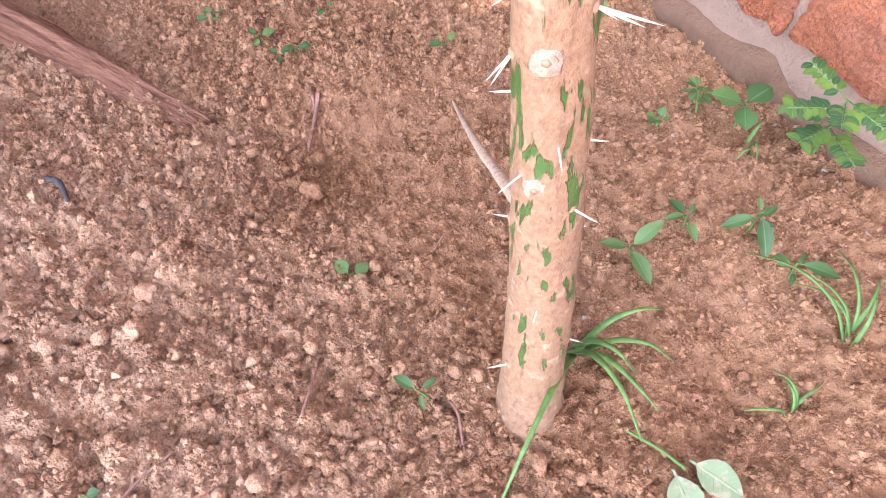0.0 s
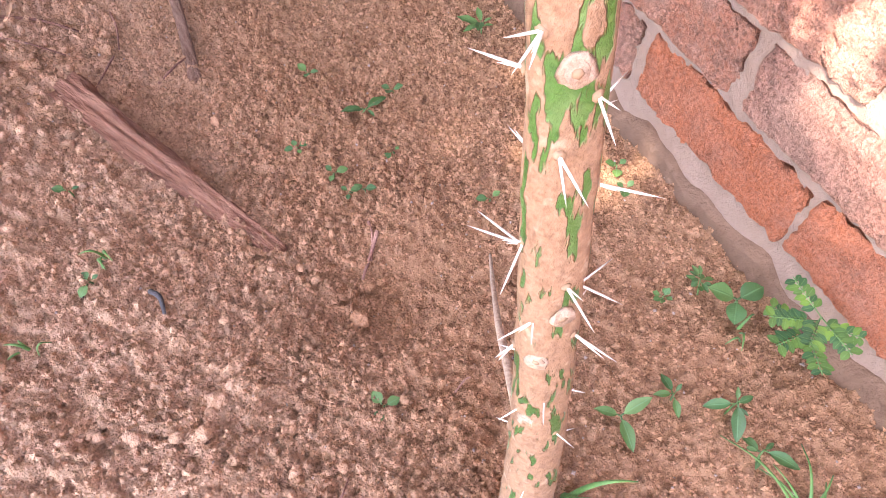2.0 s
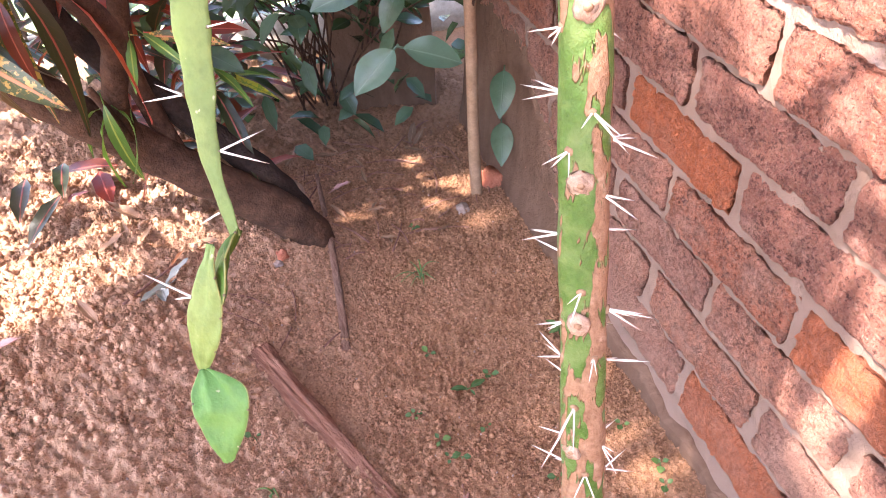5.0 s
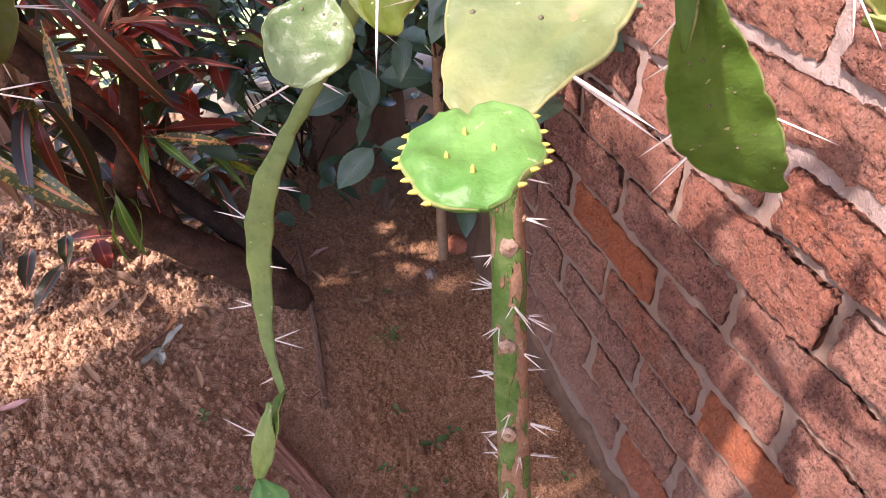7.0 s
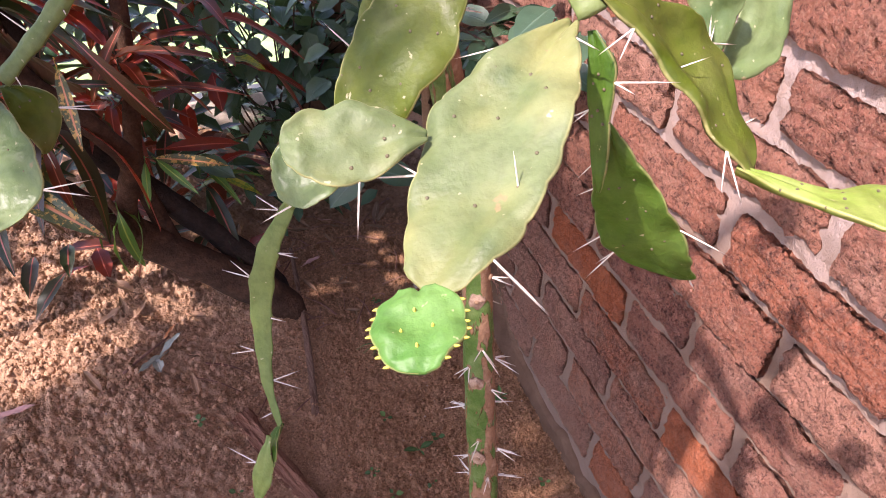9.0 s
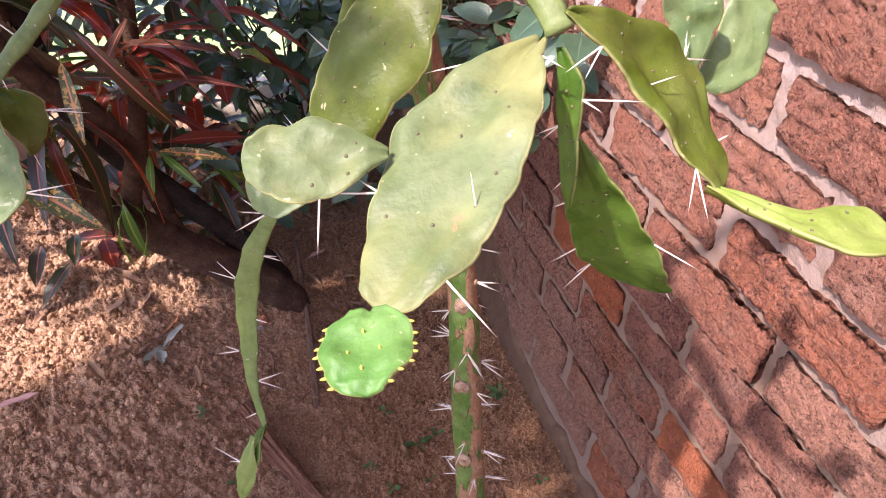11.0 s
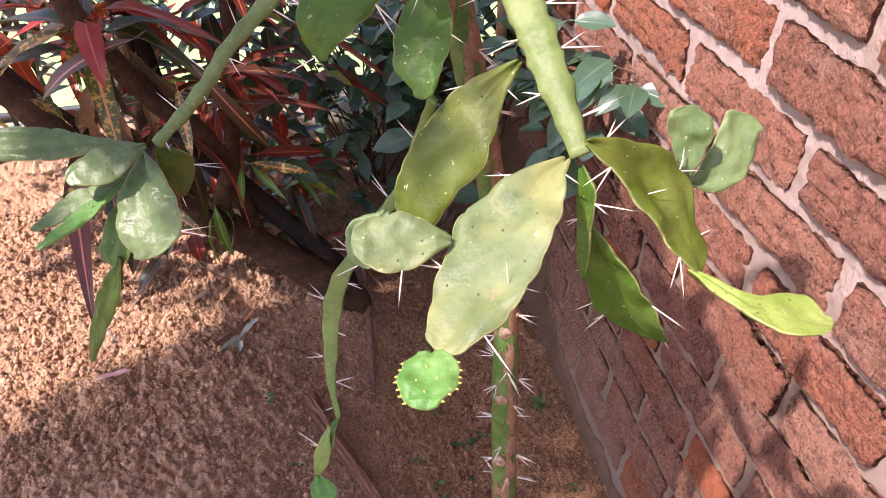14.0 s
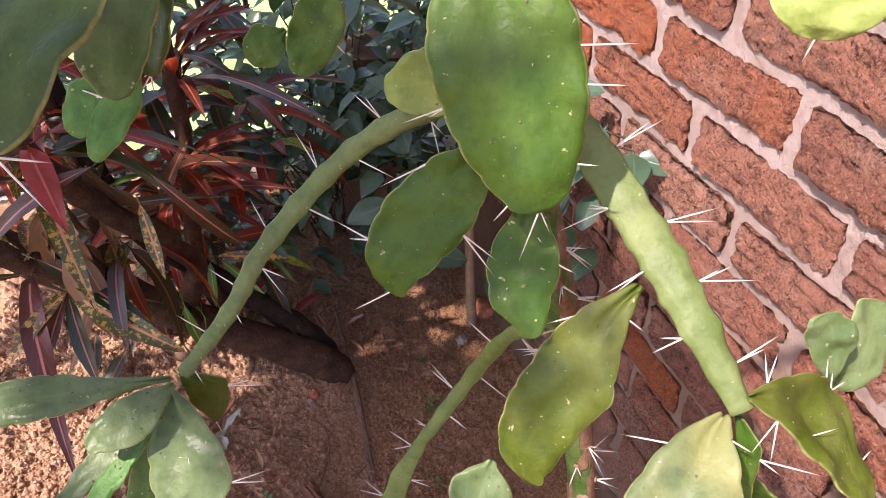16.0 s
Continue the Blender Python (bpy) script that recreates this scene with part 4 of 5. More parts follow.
pad((0.045, 0.025, 1.078), (0.108, -0.017, 1.008), (0.375, -0.610, 0.698), (73, 129, 191, 226, 221, 138, 109), (-53, -113, -167, -183, -175, -86, -71), PAD_OLIVE, 4, "olive green pad with a drooping tip")
pad((0.045, 0.024, 1.064), (0.045, 0.001, 1.000), (-0.896, -0.398, 0.199), (40, 62, 62, 55, 46, 36, 20), (-23, -43, -34, -19, -15, -12, -5), PAD_GREEN, 25, "dark green hanging joint", notch=0.12)
pad((0.050, 0.015, 1.027), (0.116, 0.007, 0.922), (-0.577, -0.760, -0.299), (44, 95, 155, 193, 206, 179, 72), (11, 43, 75, 98, 110, 94, 41), PAD_GREEN, 5, "dark green hanging pad", spines=0.8)
pad((0.102, -0.014, 1.011), (0.158, -0.068, 1.006), (0.12, 0.05, 0.99), (24, 48, 62, 112, 174, 170, 103), (28, 82, 130, 155, 116, 75, 45), PAD_YELLOW, 6, "narrow bright yellow-green pad", 0.005, spines=0.05, notch=0.10)
pad((0.124, 0.041, 1.033), (0.123, 0.056, 1.074), (-0.424, -0.848, 0.318), (35, 62, 90, 116, 128, 127, 85), (1, 3, 4, 9, 5, 1, -30), PAD_BLUE, 7, "young blue-green pad", 0.005, spines=0.05)
pad((0.128, 0.046, 1.024), (0.176, 0.059, 1.053), (-0.408, -0.816, 0.408), (70, 105, 131, 146, 156, 150, 83), (55, 65, 64, 52, 13, -40, -30), PAD_BLUE, 8, "young blue-green pad", 0.005, spines=0.05)
stem([(0.103, 0.030, 1.051), (0.114, 0.036, 1.042), (0.126, 0.044, 1.031)], (0.0034, 0.0028, 0.0034), 0.6, VIEW, seed=9, label="short green joint")
pad((-0.056, -0.060, 1.029), (-0.064, -0.090, 1.025), (-0.203, -0.355, 0.913), (84, 122, 138, 142, 132, 104, 66), (-8, -1, 0, 4, 4, 11, 11), PAD_FRESH, 9, "fresh green bud pad fringed with yellow tips", bud=True, stalk=0.7, notch=0.08)
pad((-0.032, 0.146, 1.165), (-0.088, 0.145, 1.086), (-0.438, -0.845, 0.306), (74, 151, 193, 218, 204, 172, 113), (12, 34, 43, 63, 79, 83, 60), PAD_GREEN, 10, "deep green pad", spines=0.25)
pad((-0.014, 0.136, 1.135), (-0.030, 0.098, 1.074), (-0.427, -0.711, 0.559), (55, 114, 165, 188, 168, 135, 69), (4, 13, 25, 30, 41, 38, -10), PAD_GREEN, 11, "deep green pad", spines=0.25)
pad((-0.060, 0.075, 1.012), (-0.082, 0.056, 0.986), (-0.2, -0.6, 0.7), oval(0.034), FLAT, PAD_BLUE, 12, "small blue-green pad", 0.005, spines=0.2)
# pads at the end of the arching branch
pad((-0.226, 0.211, 1.000), (-0.354, 0.223, 1.014), (0.1, -0.597, 0.796), (25, 48, 82, 125, 138, 125, 95), (0, -1, -3, 0, -3, -8, -8), PAD_BLUE, 13, "glossy blue-green pad", spines=0.2)
pad((-0.222, 0.198, 1.008), (-0.275, 0.173, 1.001), (-0.1, -0.597, 0.796), (35, 80, 115, 141, 138, 112, 65), (-3, -8, -12, -17, -7, -1, 12), PAD_BLUE, 14, "blue-green pad", spines=0.2)
pad((-0.228, 0.205, 1.000), (-0.232, 0.138, 0.950), (-0.281, -0.571, 0.771), (52, 122, 188, 232, 254, 237, 145), (-17, -34, -45, -50, -62, -63, -42), PAD_BLUE, 15, "rounded blue-green pad", spines=0.2)
pad((-0.220, 0.216, 0.995), (-0.210, 0.204, 0.955), (-0.204, -0.865, 0.458), (75, 112, 137, 136, 118, 85, 45), (-50, -80, -87, -81, -68, -52, -28), PAD_OLIVE, 16, "small olive pad", 0.005, spines=0.3)
pad((-0.228, 0.202, 0.998), (-0.265, 0.166, 0.924), (-0.539, -0.647, 0.539), (32, 80, 110, 142, 162, 163, 130), (-12, -31, -25, -16, 7, 13, 30), PAD_GREEN, 17, "shaded green pad", 0.005, spines=0.2)
pad((-0.257, 0.162, 0.936), (-0.317, 0.168, 0.822), (-0.667, -0.667, 0.333), (50, 96, 108, 105, 89, 72, 40), (-20, -22, -11, 11, 20, 24, 11), PAD_GREEN, 18, "narrow hanging green pad", 0.005, spines=0.1)
pad((-0.232, 0.196, 0.994), (-0.307, 0.161, 0.972), (-0.101, -0.504, 0.858), (21, 40, 66, 98, 90, 60, 30), (-4, -12, -16, -9, 8, -2, -5), PAD_BLUE, 19, "young wavy pad", 0.004, -0.04, 0.5, notch=0.25, spines=0.0)
pad((-0.236, 0.192, 0.990), (-0.300, 0.142, 0.968), (-0.2, -0.4, 0.9), (20, 36, 52, 70, 66, 50, 26), FLAT, PAD_FRESH, 34, "young bright wavy pad", 0.004, -0.03, 0.4, notch=0.25, spines=0.0)
# pads below the hanging joint
pad((-0.115, 0.108, 0.766), (-0.128, 0.085, 0.750), (-0.9, -0.2, 0.4), (35, 60, 82, 92, 86, 66, 36), FLAT, PAD_GREEN, 20, "small folded pad", 0.003, 0.05, 0.3, spines=0.1)
pad((-0.124, 0.097, 0.770), (-0.143, 0.083, 0.718), (-0.55, -0.75, 0.2), (24, 46, 64, 74, 72, 52, 28), (-4, -10, -14, -14, -10, -6, 0), PAD_LIME, 21, "small green pad", 0.003, 0.05, 0.4, spines=0.1)
pad((-0.142, 0.082, 0.721), (-0.143, 0.058, 0.688), (-0.3, -0.6, 0.8), (70, 118, 128, 112, 88, 60, 30), (-30, -52, -56, -48, -36, -20, -8), PAD_FRESH, 22, "small bright green pad", 0.003, 0.04, 0.3, spines=0.0, notch=0.03)
# pads of the crown
pad((-0.026, 0.180, 1.262), (-0.022, 0.108, 1.146), (-0.35, -0.85, 0.4), oval(0.066), FLAT, PAD_GREEN, 23, "broad blue-green pad with pale spines", 0.009, 0.02, 0.1, spines=0.6)
pad((-0.012, 0.185, 1.180), (-0.064, 0.215, 1.166), (-0.2, -0.85, 0.5), oval(0.036), FLAT, PAD_YELLOW, 24, "yellowish olive pad", spines=0.2)
# next three are backlit: their shade is in the pad colour
pad((-0.160, 0.200, 1.285), (-0.232, 0.100, 1.226), (-0.2, -0.5, 0.8), oval(0.057), FLAT, PAD_SHADE, 26, "large pad coloured as in shade", 0.007, 0.02, 0.1, spines=0.3)
pad((-0.170, 0.262, 1.265), (-0.193, 0.210, 1.192), (-0.3, -0.85, 0.4), oval(0.044), FLAT, PAD_SHADE, 27, "olive pad coloured as in shade", spines=0.1)
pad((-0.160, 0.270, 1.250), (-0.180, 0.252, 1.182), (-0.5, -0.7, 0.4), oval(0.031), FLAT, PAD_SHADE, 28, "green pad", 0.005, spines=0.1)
pad((-0.200, 0.262, 1.185), (-0.228, 0.256, 1.156), (-0.3, -0.85, 0.4), oval(0.025), FLAT, PAD_FRESH, 29, "small young pad", 0.005, spines=0.1)
pad((-0.182, 0.254, 1.190), (-0.220, 0.240, 1.147), (-0.4, -0.8, 0.4), oval(0.021), FLAT, PAD_FRESH, 30, "narrow green pad", 0.005, spines=0.1)
pad((-0.088, 0.452, 1.112), (-0.124, 0.456, 1.090), (-0.3, -0.85, 0.4), oval(0.036), FLAT, PAD_GREEN, 31, "small green pad", 0.005, spines=0.1)
pad((-0.040, 0.440, 1.150), (-0.088, 0.427, 1.082), (-0.3, -0.85, 0.4), oval(0.044), FLAT, PAD_GREEN, 32, "green pad", spines=0.2)
pad((0.104, 0.102, 1.256), (0.096, 0.096, 1.212), (-0.5, -0.7, 0.4), oval(0.048, 1.1), FLAT, PAD_YELLOW, 33, "pale yellow-green pad", spines=0.5)


# ---- things on the soil ----
def log():
    line = spline([(-0.218, 0.700, lie(-0.218, 0.700) + 0.004), (-0.165, 0.580, lie(-0.165, 0.58) + 0.014), (-0.118, 0.490, lie(-0.118, 0.49) + 0.010), (-0.066, 0.392, lie(-0.066, 0.392) - 0.004)], 22)
    bm = bmesh.new()
    tube(bm, line, (0.0215, 0.0105), 56, 0.14, 40, ridge=0.42)
    solo("branch_log", bm, LOGWOOD, "weathered brown piece of dead branch lying half buried in soil", "log")


log()


def stick(name, pts, r, label, mat=STICKWOOD, lump=0.1):
    bm = bmesh.new()
    tube(bm, spline([(x, y, lie(x, y) + dz) for x, y, dz in pts], 8), r, 18, lump, 70, ridge=0.35)
    return solo(name, bm, mat, label, "stick")


stick("dry_stick", [(-0.038, 1.25, 0.008), (-0.045, 1.10, 0.010), (-0.053, 0.94, 0.010), (-0.065, 0.81, 0.008), (-0.078, 0.692, 0.006)], (0.0042, 0.0085), "long split dry stick lying on the soil")


def stake():
    bm = bmesh.new()
    tube(bm, spline([(0.292, 1.05, -0.03), (0.290, 1.05, 0.15), (0.293, 1.052, 0.34), (0.296, 1.055, 0.8)], 8), (0.013, 0.011), 12, 0.06, 20)
    solo("garden_stake", bm, CANE, "upright brown cane stake driven into the soil", "stake")


stake()


# ---- croton shrub ----
croton = thing("croton_shrub", (-0.085, 0.985, 0.04), "croton shrub with leaning brown limbs, red and dark green leaves", "shrub")


def limb(pts, r, name="limb", lump=0.16, mat=None):
    bm = bmesh.new()
    tube(bm, spline(pts, 12), r, 20, lump, 22, ridge=0.12)
    return part(name, bm, mat or BARK, croton)


limb([(-0.062, 1.00, -0.03), (-0.108, 0.99, 0.085), (-0.22, 0.99, 0.205), (-0.36, 0.98, 0.36), (-0.48, 0.96, 0.52), (-0.60, 0.93, 0.70), (-0.72, 0.90, 1.0), (-0.78, 0.9, 1.5)], (0.043, 0.026), "trunk")
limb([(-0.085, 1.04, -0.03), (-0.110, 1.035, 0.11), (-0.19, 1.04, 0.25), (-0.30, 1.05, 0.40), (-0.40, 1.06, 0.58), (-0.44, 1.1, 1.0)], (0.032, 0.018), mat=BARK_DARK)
limb([(-0.335, 0.985, 0.335), (-0.325, 0.95, 0.43), (-0.285, 0.89, 0.54), (-0.30, 0.85, 0.62), (-0.375, 0.81, 0.77), (-0.44, 0.79, 0.95), (-0.50, 0.80, 1.4)], (0.020, 0.016))
limb([(-0.27, 1.0, 0.26), (-0.30, 1.02, 0.44), (-0.27, 1.04, 0.60), (-0.24, 1.06, 0.80), (-0.22, 1.06, 1.2)], (0.018, 0.013))
limb([(-0.42, 0.97, 0.43), (-0.45, 1.02, 0.55), (-0.44, 1.06, 0.80), (-0.46, 1.1, 1.3)], (0.017, 0.012))
limb([(-0.33, 0.97, 0.33), (-0.335, 0.93, 0.41), (-0.345, 0.91, 0.47)], (0.008, 0.006), "twig")


def leaf_cloud(name, mat, spots, length, width, parent, label, rng):
    """Many small leaves, too many to count, in one mesh: each a folded blade of six faces."""
    verts, faces, uvs = [], [], []
    for place, way, up in spots:
        way = Vector(way).normalized()
        side = way.cross(Vector(up))
        side = side.normalized() if side.length > 1e-3 else way.orthogonal().normalized()
        nm = side.cross(way)
        L, w = length * rng.uniform(0.7, 1.2), width * rng.uniform(0.8, 1.2)
        dr = rng.uniform(0.1, 0.4)
        base = len(verts)
        for v, hw in ((0.0, 0.04), (0.3, 0.42), (0.68, 0.40), (1.0, 0.02)):
            c = place + way * L * v - Vector((0, 0, 1)) * dr * L * v * v
            for q in (-1, 0, 1):
                verts.append(c + side * w * hw * q + nm * abs(q) * w * hw * 0.35)
                uvs.append((0.5 + q / 2, v))
        for r in range(3):
            for k in range(2):
                i = base + r * 3 + k
                faces.append((i, i + 1, i + 4, i + 3))
    me = bpy.data.meshes.new(name)
    me.from_pydata(verts, [], faces)
    layer = me.uv_layers.new(name="UVMap")
    flat = [c for poly in faces for i in poly for c in uvs[i]]
    layer.data.foreach_set("uv", flat)
    me.materials.append(mat)
    me.polygons.foreach_set("use_smooth", [True] * len(me.polygons))
    ob = new(name, me)
    ob.parent = parent
    ob.matrix_parent_inverse = Matrix.Translation(-parent_place(parent))
    return tagged(ob, label, kind="stuff")


def any_way(rng, lo=-0.7, hi=0.5):
    a, el = rng.uniform(0, 6.28), rng.uniform(lo, hi)
    return Vector((math.cos(a) * math.cos(el), math.sin(a) * math.cos(el), math.sin(el)))


def croton_leaves():
    rng = random.Random(5)
    sets = []
    for i, (mat, ln, wd) in enumerate(((CROTON_DARK, 0.17, 0.040), (CROTON_RED, 0.15, 0.034), (CROTON_SPOT, 0.15, 0.036), (CROTON_GREEN, 0.11, 0.020), (CROTON_YELLOW, 0.09, 0.03), (DRYLEAF, 0.13, 0.032), (CROTON_BOLD, 0.21, 0.036))):
        sets.append([leaf_mesh("croton_leaf", ln * s, wd * s, mat, 0.45 + 0.3 * k, 0.30, 0.10, 0.9, i * 7 + k) for k, s in enumerate((1.0, 0.85, 1.1))])
    # rosette centre, number of leaves, weights of the kinds, droop
    rosettes = [((-0.52, 0.88, 0.64), 8, (0, 0, 3, 0, 0, 0, 4), 0.35), ((-0.23, 1.08, 0.80), 14, (0, 5, 0, 0, 0, 0, 7), -0.1), ((-0.30, 1.0, 0.62), 9, (0, 6, 0, 0, 0, 0, 3), 0.3), ((-0.41, 0.78, 0.86), 13, (5, 3, 2, 0, 0, 0, 0), 0.8), ((-0.27, 1.02, 0.66), 16, (2, 8, 0, 1, 0, 0, 0), 0.5),
                ((-0.23, 1.06, 0.84), 16, (1, 9, 0, 0, 0, 0, 0), 0.2), ((-0.46, 1.05, 0.80), 15, (3, 6, 1, 0, 0, 0, 0), 0.5), ((-0.82, 0.98, 0.80), 10, (4, 5, 1, 0, 0, 0, 0), 0.6),
                ((-0.335, 0.92, 0.46), 5, (0, 0, 0, 5, 0, 0, 0), 1.5), ((-0.20, 1.12, 0.36), 11, (2, 6, 0, 2, 1, 0, 0), 0.8), ((-0.37, 0.82, 0.68), 8, (2, 2, 4, 0, 0, 0, 0), 1.4),
                ((-0.43, 0.82, 0.70), 12, (0, 0, 0, 0, 0, 9, 0), 2.0), ((-0.92, 0.92, 0.92), 10, (4, 5, 1, 0, 0, 0, 0), 0.7), ((-0.10, 1.25, 0.55), 12, (2, 6, 0, 2, 1, 0, 0), 0.6),
                ((-0.33, 1.2, 0.50), 15, (2, 8, 0, 1, 0, 0, 0), 0.6), ((-0.56, 1.12, 0.72), 13, (3, 7, 0, 1, 0, 0, 0), 0.6), ((-0.36, 1.18, 0.42), 12, (3, 7, 0, 1, 1, 0, 0), 0.6),
                ((-0.70, 1.12, 0.78), 9, (3, 6, 1, 1, 0, 0, 0), 0.6), ((-0.36, 1.10, 0.95), 14, (3, 7, 0, 0, 0, 0, 0), 0.4), ((-0.13, 1.14, 0.70), 12, (2, 8, 0, 0, 1, 0, 0), 0.4),
                ((-0.62, 0.86, 1.02), 9, (5, 4, 1, 0, 0, 0, 0), 0.8)]
    for (cx, cy, cz), n, weights, droop in rosettes:
        for k in range(n):
            a = k * 2.4 + rng.uniform(-0.3, 0.3)
            el = rng.uniform(-0.2, 0.8) - (droop - 0.6)
            way = Vector((math.cos(a) * math.cos(el), math.sin(a) * math.cos(el), math.sin(el)))
            if k % 4 == 3 and droop < 1.4:
                continue
            me = rng.choice(rng.choices(sets, weights)[0])
            set_leaf(me, Vector((cx, cy, cz)) + way * 0.022 + Vector((0, 0, rng.uniform(-0.03, 0.03))), way, (0, 0, 1), croton, "leaf", rng.uniform(0.75, 1.1))
    # long leaves that stand out from the rest: foot, tip, width, kind, sag
    for k, (a, b, wd, mat, sag) in enumerate((((-0.463, 0.80, 0.63), (-0.316, 0.68, 0.553), 0.042, CROTON_SPOT, -0.14), ((-0.308, 0.76, 0.78), (-0.304, 0.70, 0.685), 0.022, CROTON_SPOT, 0.0), ((-0.281, 0.77, 0.816), (-0.193, 0.81, 0.627), 0.026, CROTON_BOLD, -0.3),
                                              ((-0.326, 0.685, 0.895), (-0.475, 0.68, 0.817), 0.026, CROTON_BOLD, -0.28), ((-0.263, 0.90, 0.538), (-0.272, 0.84, 0.481), 0.017, CROTON_GREEN, 0.0), ((-0.241, 0.88, 0.549), (-0.183, 0.80, 0.516), 0.016, CROTON_GREEN, -0.2),
                                              ((-0.463, 0.80, 0.63), (-0.456, 0.70, 0.503), 0.030, CROTON_BOLD, -0.1), ((-0.463, 0.80, 0.63), (-0.519, 0.70, 0.56), 0.026, CROTON_BOLD, -0.1), ((-0.463, 0.80, 0.63), (-0.555, 0.72, 0.585), 0.030, CROTON_SPOT, -0.2),
                                              ((-0.318, 0.95, 0.635), (-0.236, 0.95, 0.757), 0.026, CROTON_RED, -0.1), ((-0.24, 1.0, 0.50), (-0.10, 1.04, 0.46), 0.030, CROTON_RED, -0.1), ((-0.25, 0.92, 0.53), (-0.13, 0.90, 0.50), 0.022, CROTON_SPOT, -0.15))):
        a, b = Vector(a), Vector(b)
        me = leaf_mesh("croton_leaf", (b - a).length, wd, mat, 0.0, 0.30, 0.06, 0.9, 300 + k, 12)
        for v in me.vertices:
            u = max(0.0, min(1.0, v.co.y / (b - a).length))
            v.co.z -= sag * (b - a).length * 4 * u * (1 - u) * 0.5
        set_leaf(me, a, b - a, (-0.2, -0.6, 0.75), croton, "leaf")
    # withered leaves hanging below the upper limb
    dry = [leaf_mesh("croton_leaf", ln, ln * 0.24, DRYLEAF, 0.2, 0.8, 0.2, 0.9, 330 + k, 10) for k, ln in enumerate((0.10, 0.13, 0.15))]
    for k in range(16):
        root = Vector((-0.413 + rng.uniform(-0.04, 0.05), 0.80 + rng.uniform(-0.03, 0.05), 0.80 + rng.uniform(-0.03, 0.02)))
        set_leaf(rng.choice(dry), root, (rng.uniform(-0.5, 0.5), rng.uniform(-0.3, 0.3), -1.0), (rng.uniform(-0.6, 0.6), -0.8, 0.2), croton, "leaf", rng.uniform(0.8, 1.1))
    # the thick of the shrub behind its nearer rosettes
    spots = [(Vector((rng.uniform(-0.5, -0.12), rng.uniform(1.08, 1.55), rng.uniform(0.12, 0.75))), any_way(rng, -0.6, 0.9), (0, 0, 1)) for _ in range(75)]
    spots += [(Vector((rng.uniform(-1.1, -0.45), rng.uniform(1.08, 1.6), rng.uniform(0.48, 1.05))), any_way(rng, -0.4, 0.9), (0, 0, 1)) for _ in range(90)]
    leaf_cloud("foliage", CROTON_RED, spots, 0.12, 0.040, croton, "dense dark red inner foliage", rng)
    spots = [(Vector((rng.uniform(-1.1, -0.12), rng.uniform(1.05, 1.6), rng.uniform(0.48, 1.05))), any_way(rng, -0.4, 0.9), (0, 0, 1)) for _ in range(110)]
    spots += [(Vector((rng.uniform(-0.6, -0.12), rng.uniform(1.1, 1.7), rng.uniform(0.15, 0.8))), any_way(rng, -0.6, 0.9), (0, 0, 1)) for _ in range(120)]
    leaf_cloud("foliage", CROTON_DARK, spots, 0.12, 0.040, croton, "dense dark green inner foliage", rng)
    thick = random.Random(77)
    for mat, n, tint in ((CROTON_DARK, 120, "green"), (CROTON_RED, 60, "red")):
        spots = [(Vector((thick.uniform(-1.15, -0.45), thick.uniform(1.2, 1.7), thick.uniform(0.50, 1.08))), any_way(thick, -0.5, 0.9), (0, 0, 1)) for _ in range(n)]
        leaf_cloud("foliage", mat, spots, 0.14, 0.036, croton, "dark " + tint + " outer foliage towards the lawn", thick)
    # unseen canopy added overhead to shade the soil and dapple the sun
    crown, pick = [], random.Random(78)
    for k in range(640):
        c = Vector((rng.uniform(-2.0, -0.85), rng.uniform(-0.9, 0.75), rng.uniform(1.90, 2.35)))
        along, across = c.x + 0.588 * (c.z - 2.1), c.y + 0.188 * (c.z - 2.1)
        # gaps left so that sun reaches the pads
        if along > -0.88 or -1.06 < along < -0.84 and -0.18 < across < 0.14:
            continue
        if along < -1.31 and across > 0.40 + 0.5 * (along + 1.776) and pick.random() < (0.55 if along > -1.60 else 1.0) or across > 0.46 and rng.random() < 0.80:
            continue
        for _ in range(13):
            crown.append((c + Vector((rng.gauss(0, 0.05), rng.gauss(0, 0.05), rng.gauss(0, 0.04))), any_way(rng, -0.6, 0.6), (0, 0, 1)))
    # unseen loose sprays added to shade the wall
    for k in range(28):
        c = Vector((rng.uniform(-0.88, -0.52), rng.uniform(0.40, 0.95), rng.uniform(2.05, 2.15)))
        for _ in range(10):
            crown.append((c + Vector((rng.gauss(0, 0.05), rng.gauss(0, 0.06), rng.gauss(0, 0.03))), any_way(rng, -0.6, 0.6), (0, 0, 1)))
    # unseen sprays added to keep sun off the upper cactus pads
    for k in range(16):
        c = Vector((rng.uniform(-0.80, -0.64), rng.uniform(-0.02, 0.20), rng.uniform(2.07, 2.13)))
        for _ in range(9):
            crown.append((c + Vector((rng.gauss(0, 0.03), rng.gauss(0, 0.03), rng.gauss(0, 0.03))), any_way(rng, -0.6, 0.6), (0, 0, 1)))
    # unseen small leaves added to shade the lower wall, with a few sun holes
    fringe = []
    for k in range(55):
        c = Vector((rng.uniform(-0.84, -0.79), rng.uniform(-0.9, 0.7), rng.uniform(2.07, 2.13)))
        for _ in range(10):
            fringe.append((c + Vector((rng.gauss(0, 0.02), rng.gauss(0, 0.04), rng.gauss(0, 0.02))), any_way(rng, -0.6, 0.6), (0, 0, 1)))
    for k in range(64):
        c = Vector((rng.uniform(-0.77, -0.54), rng.uniform(0.16, 0.55) if k % 2 else rng.uniform(-0.75, -0.36), rng.uniform(2.07, 2.13)))
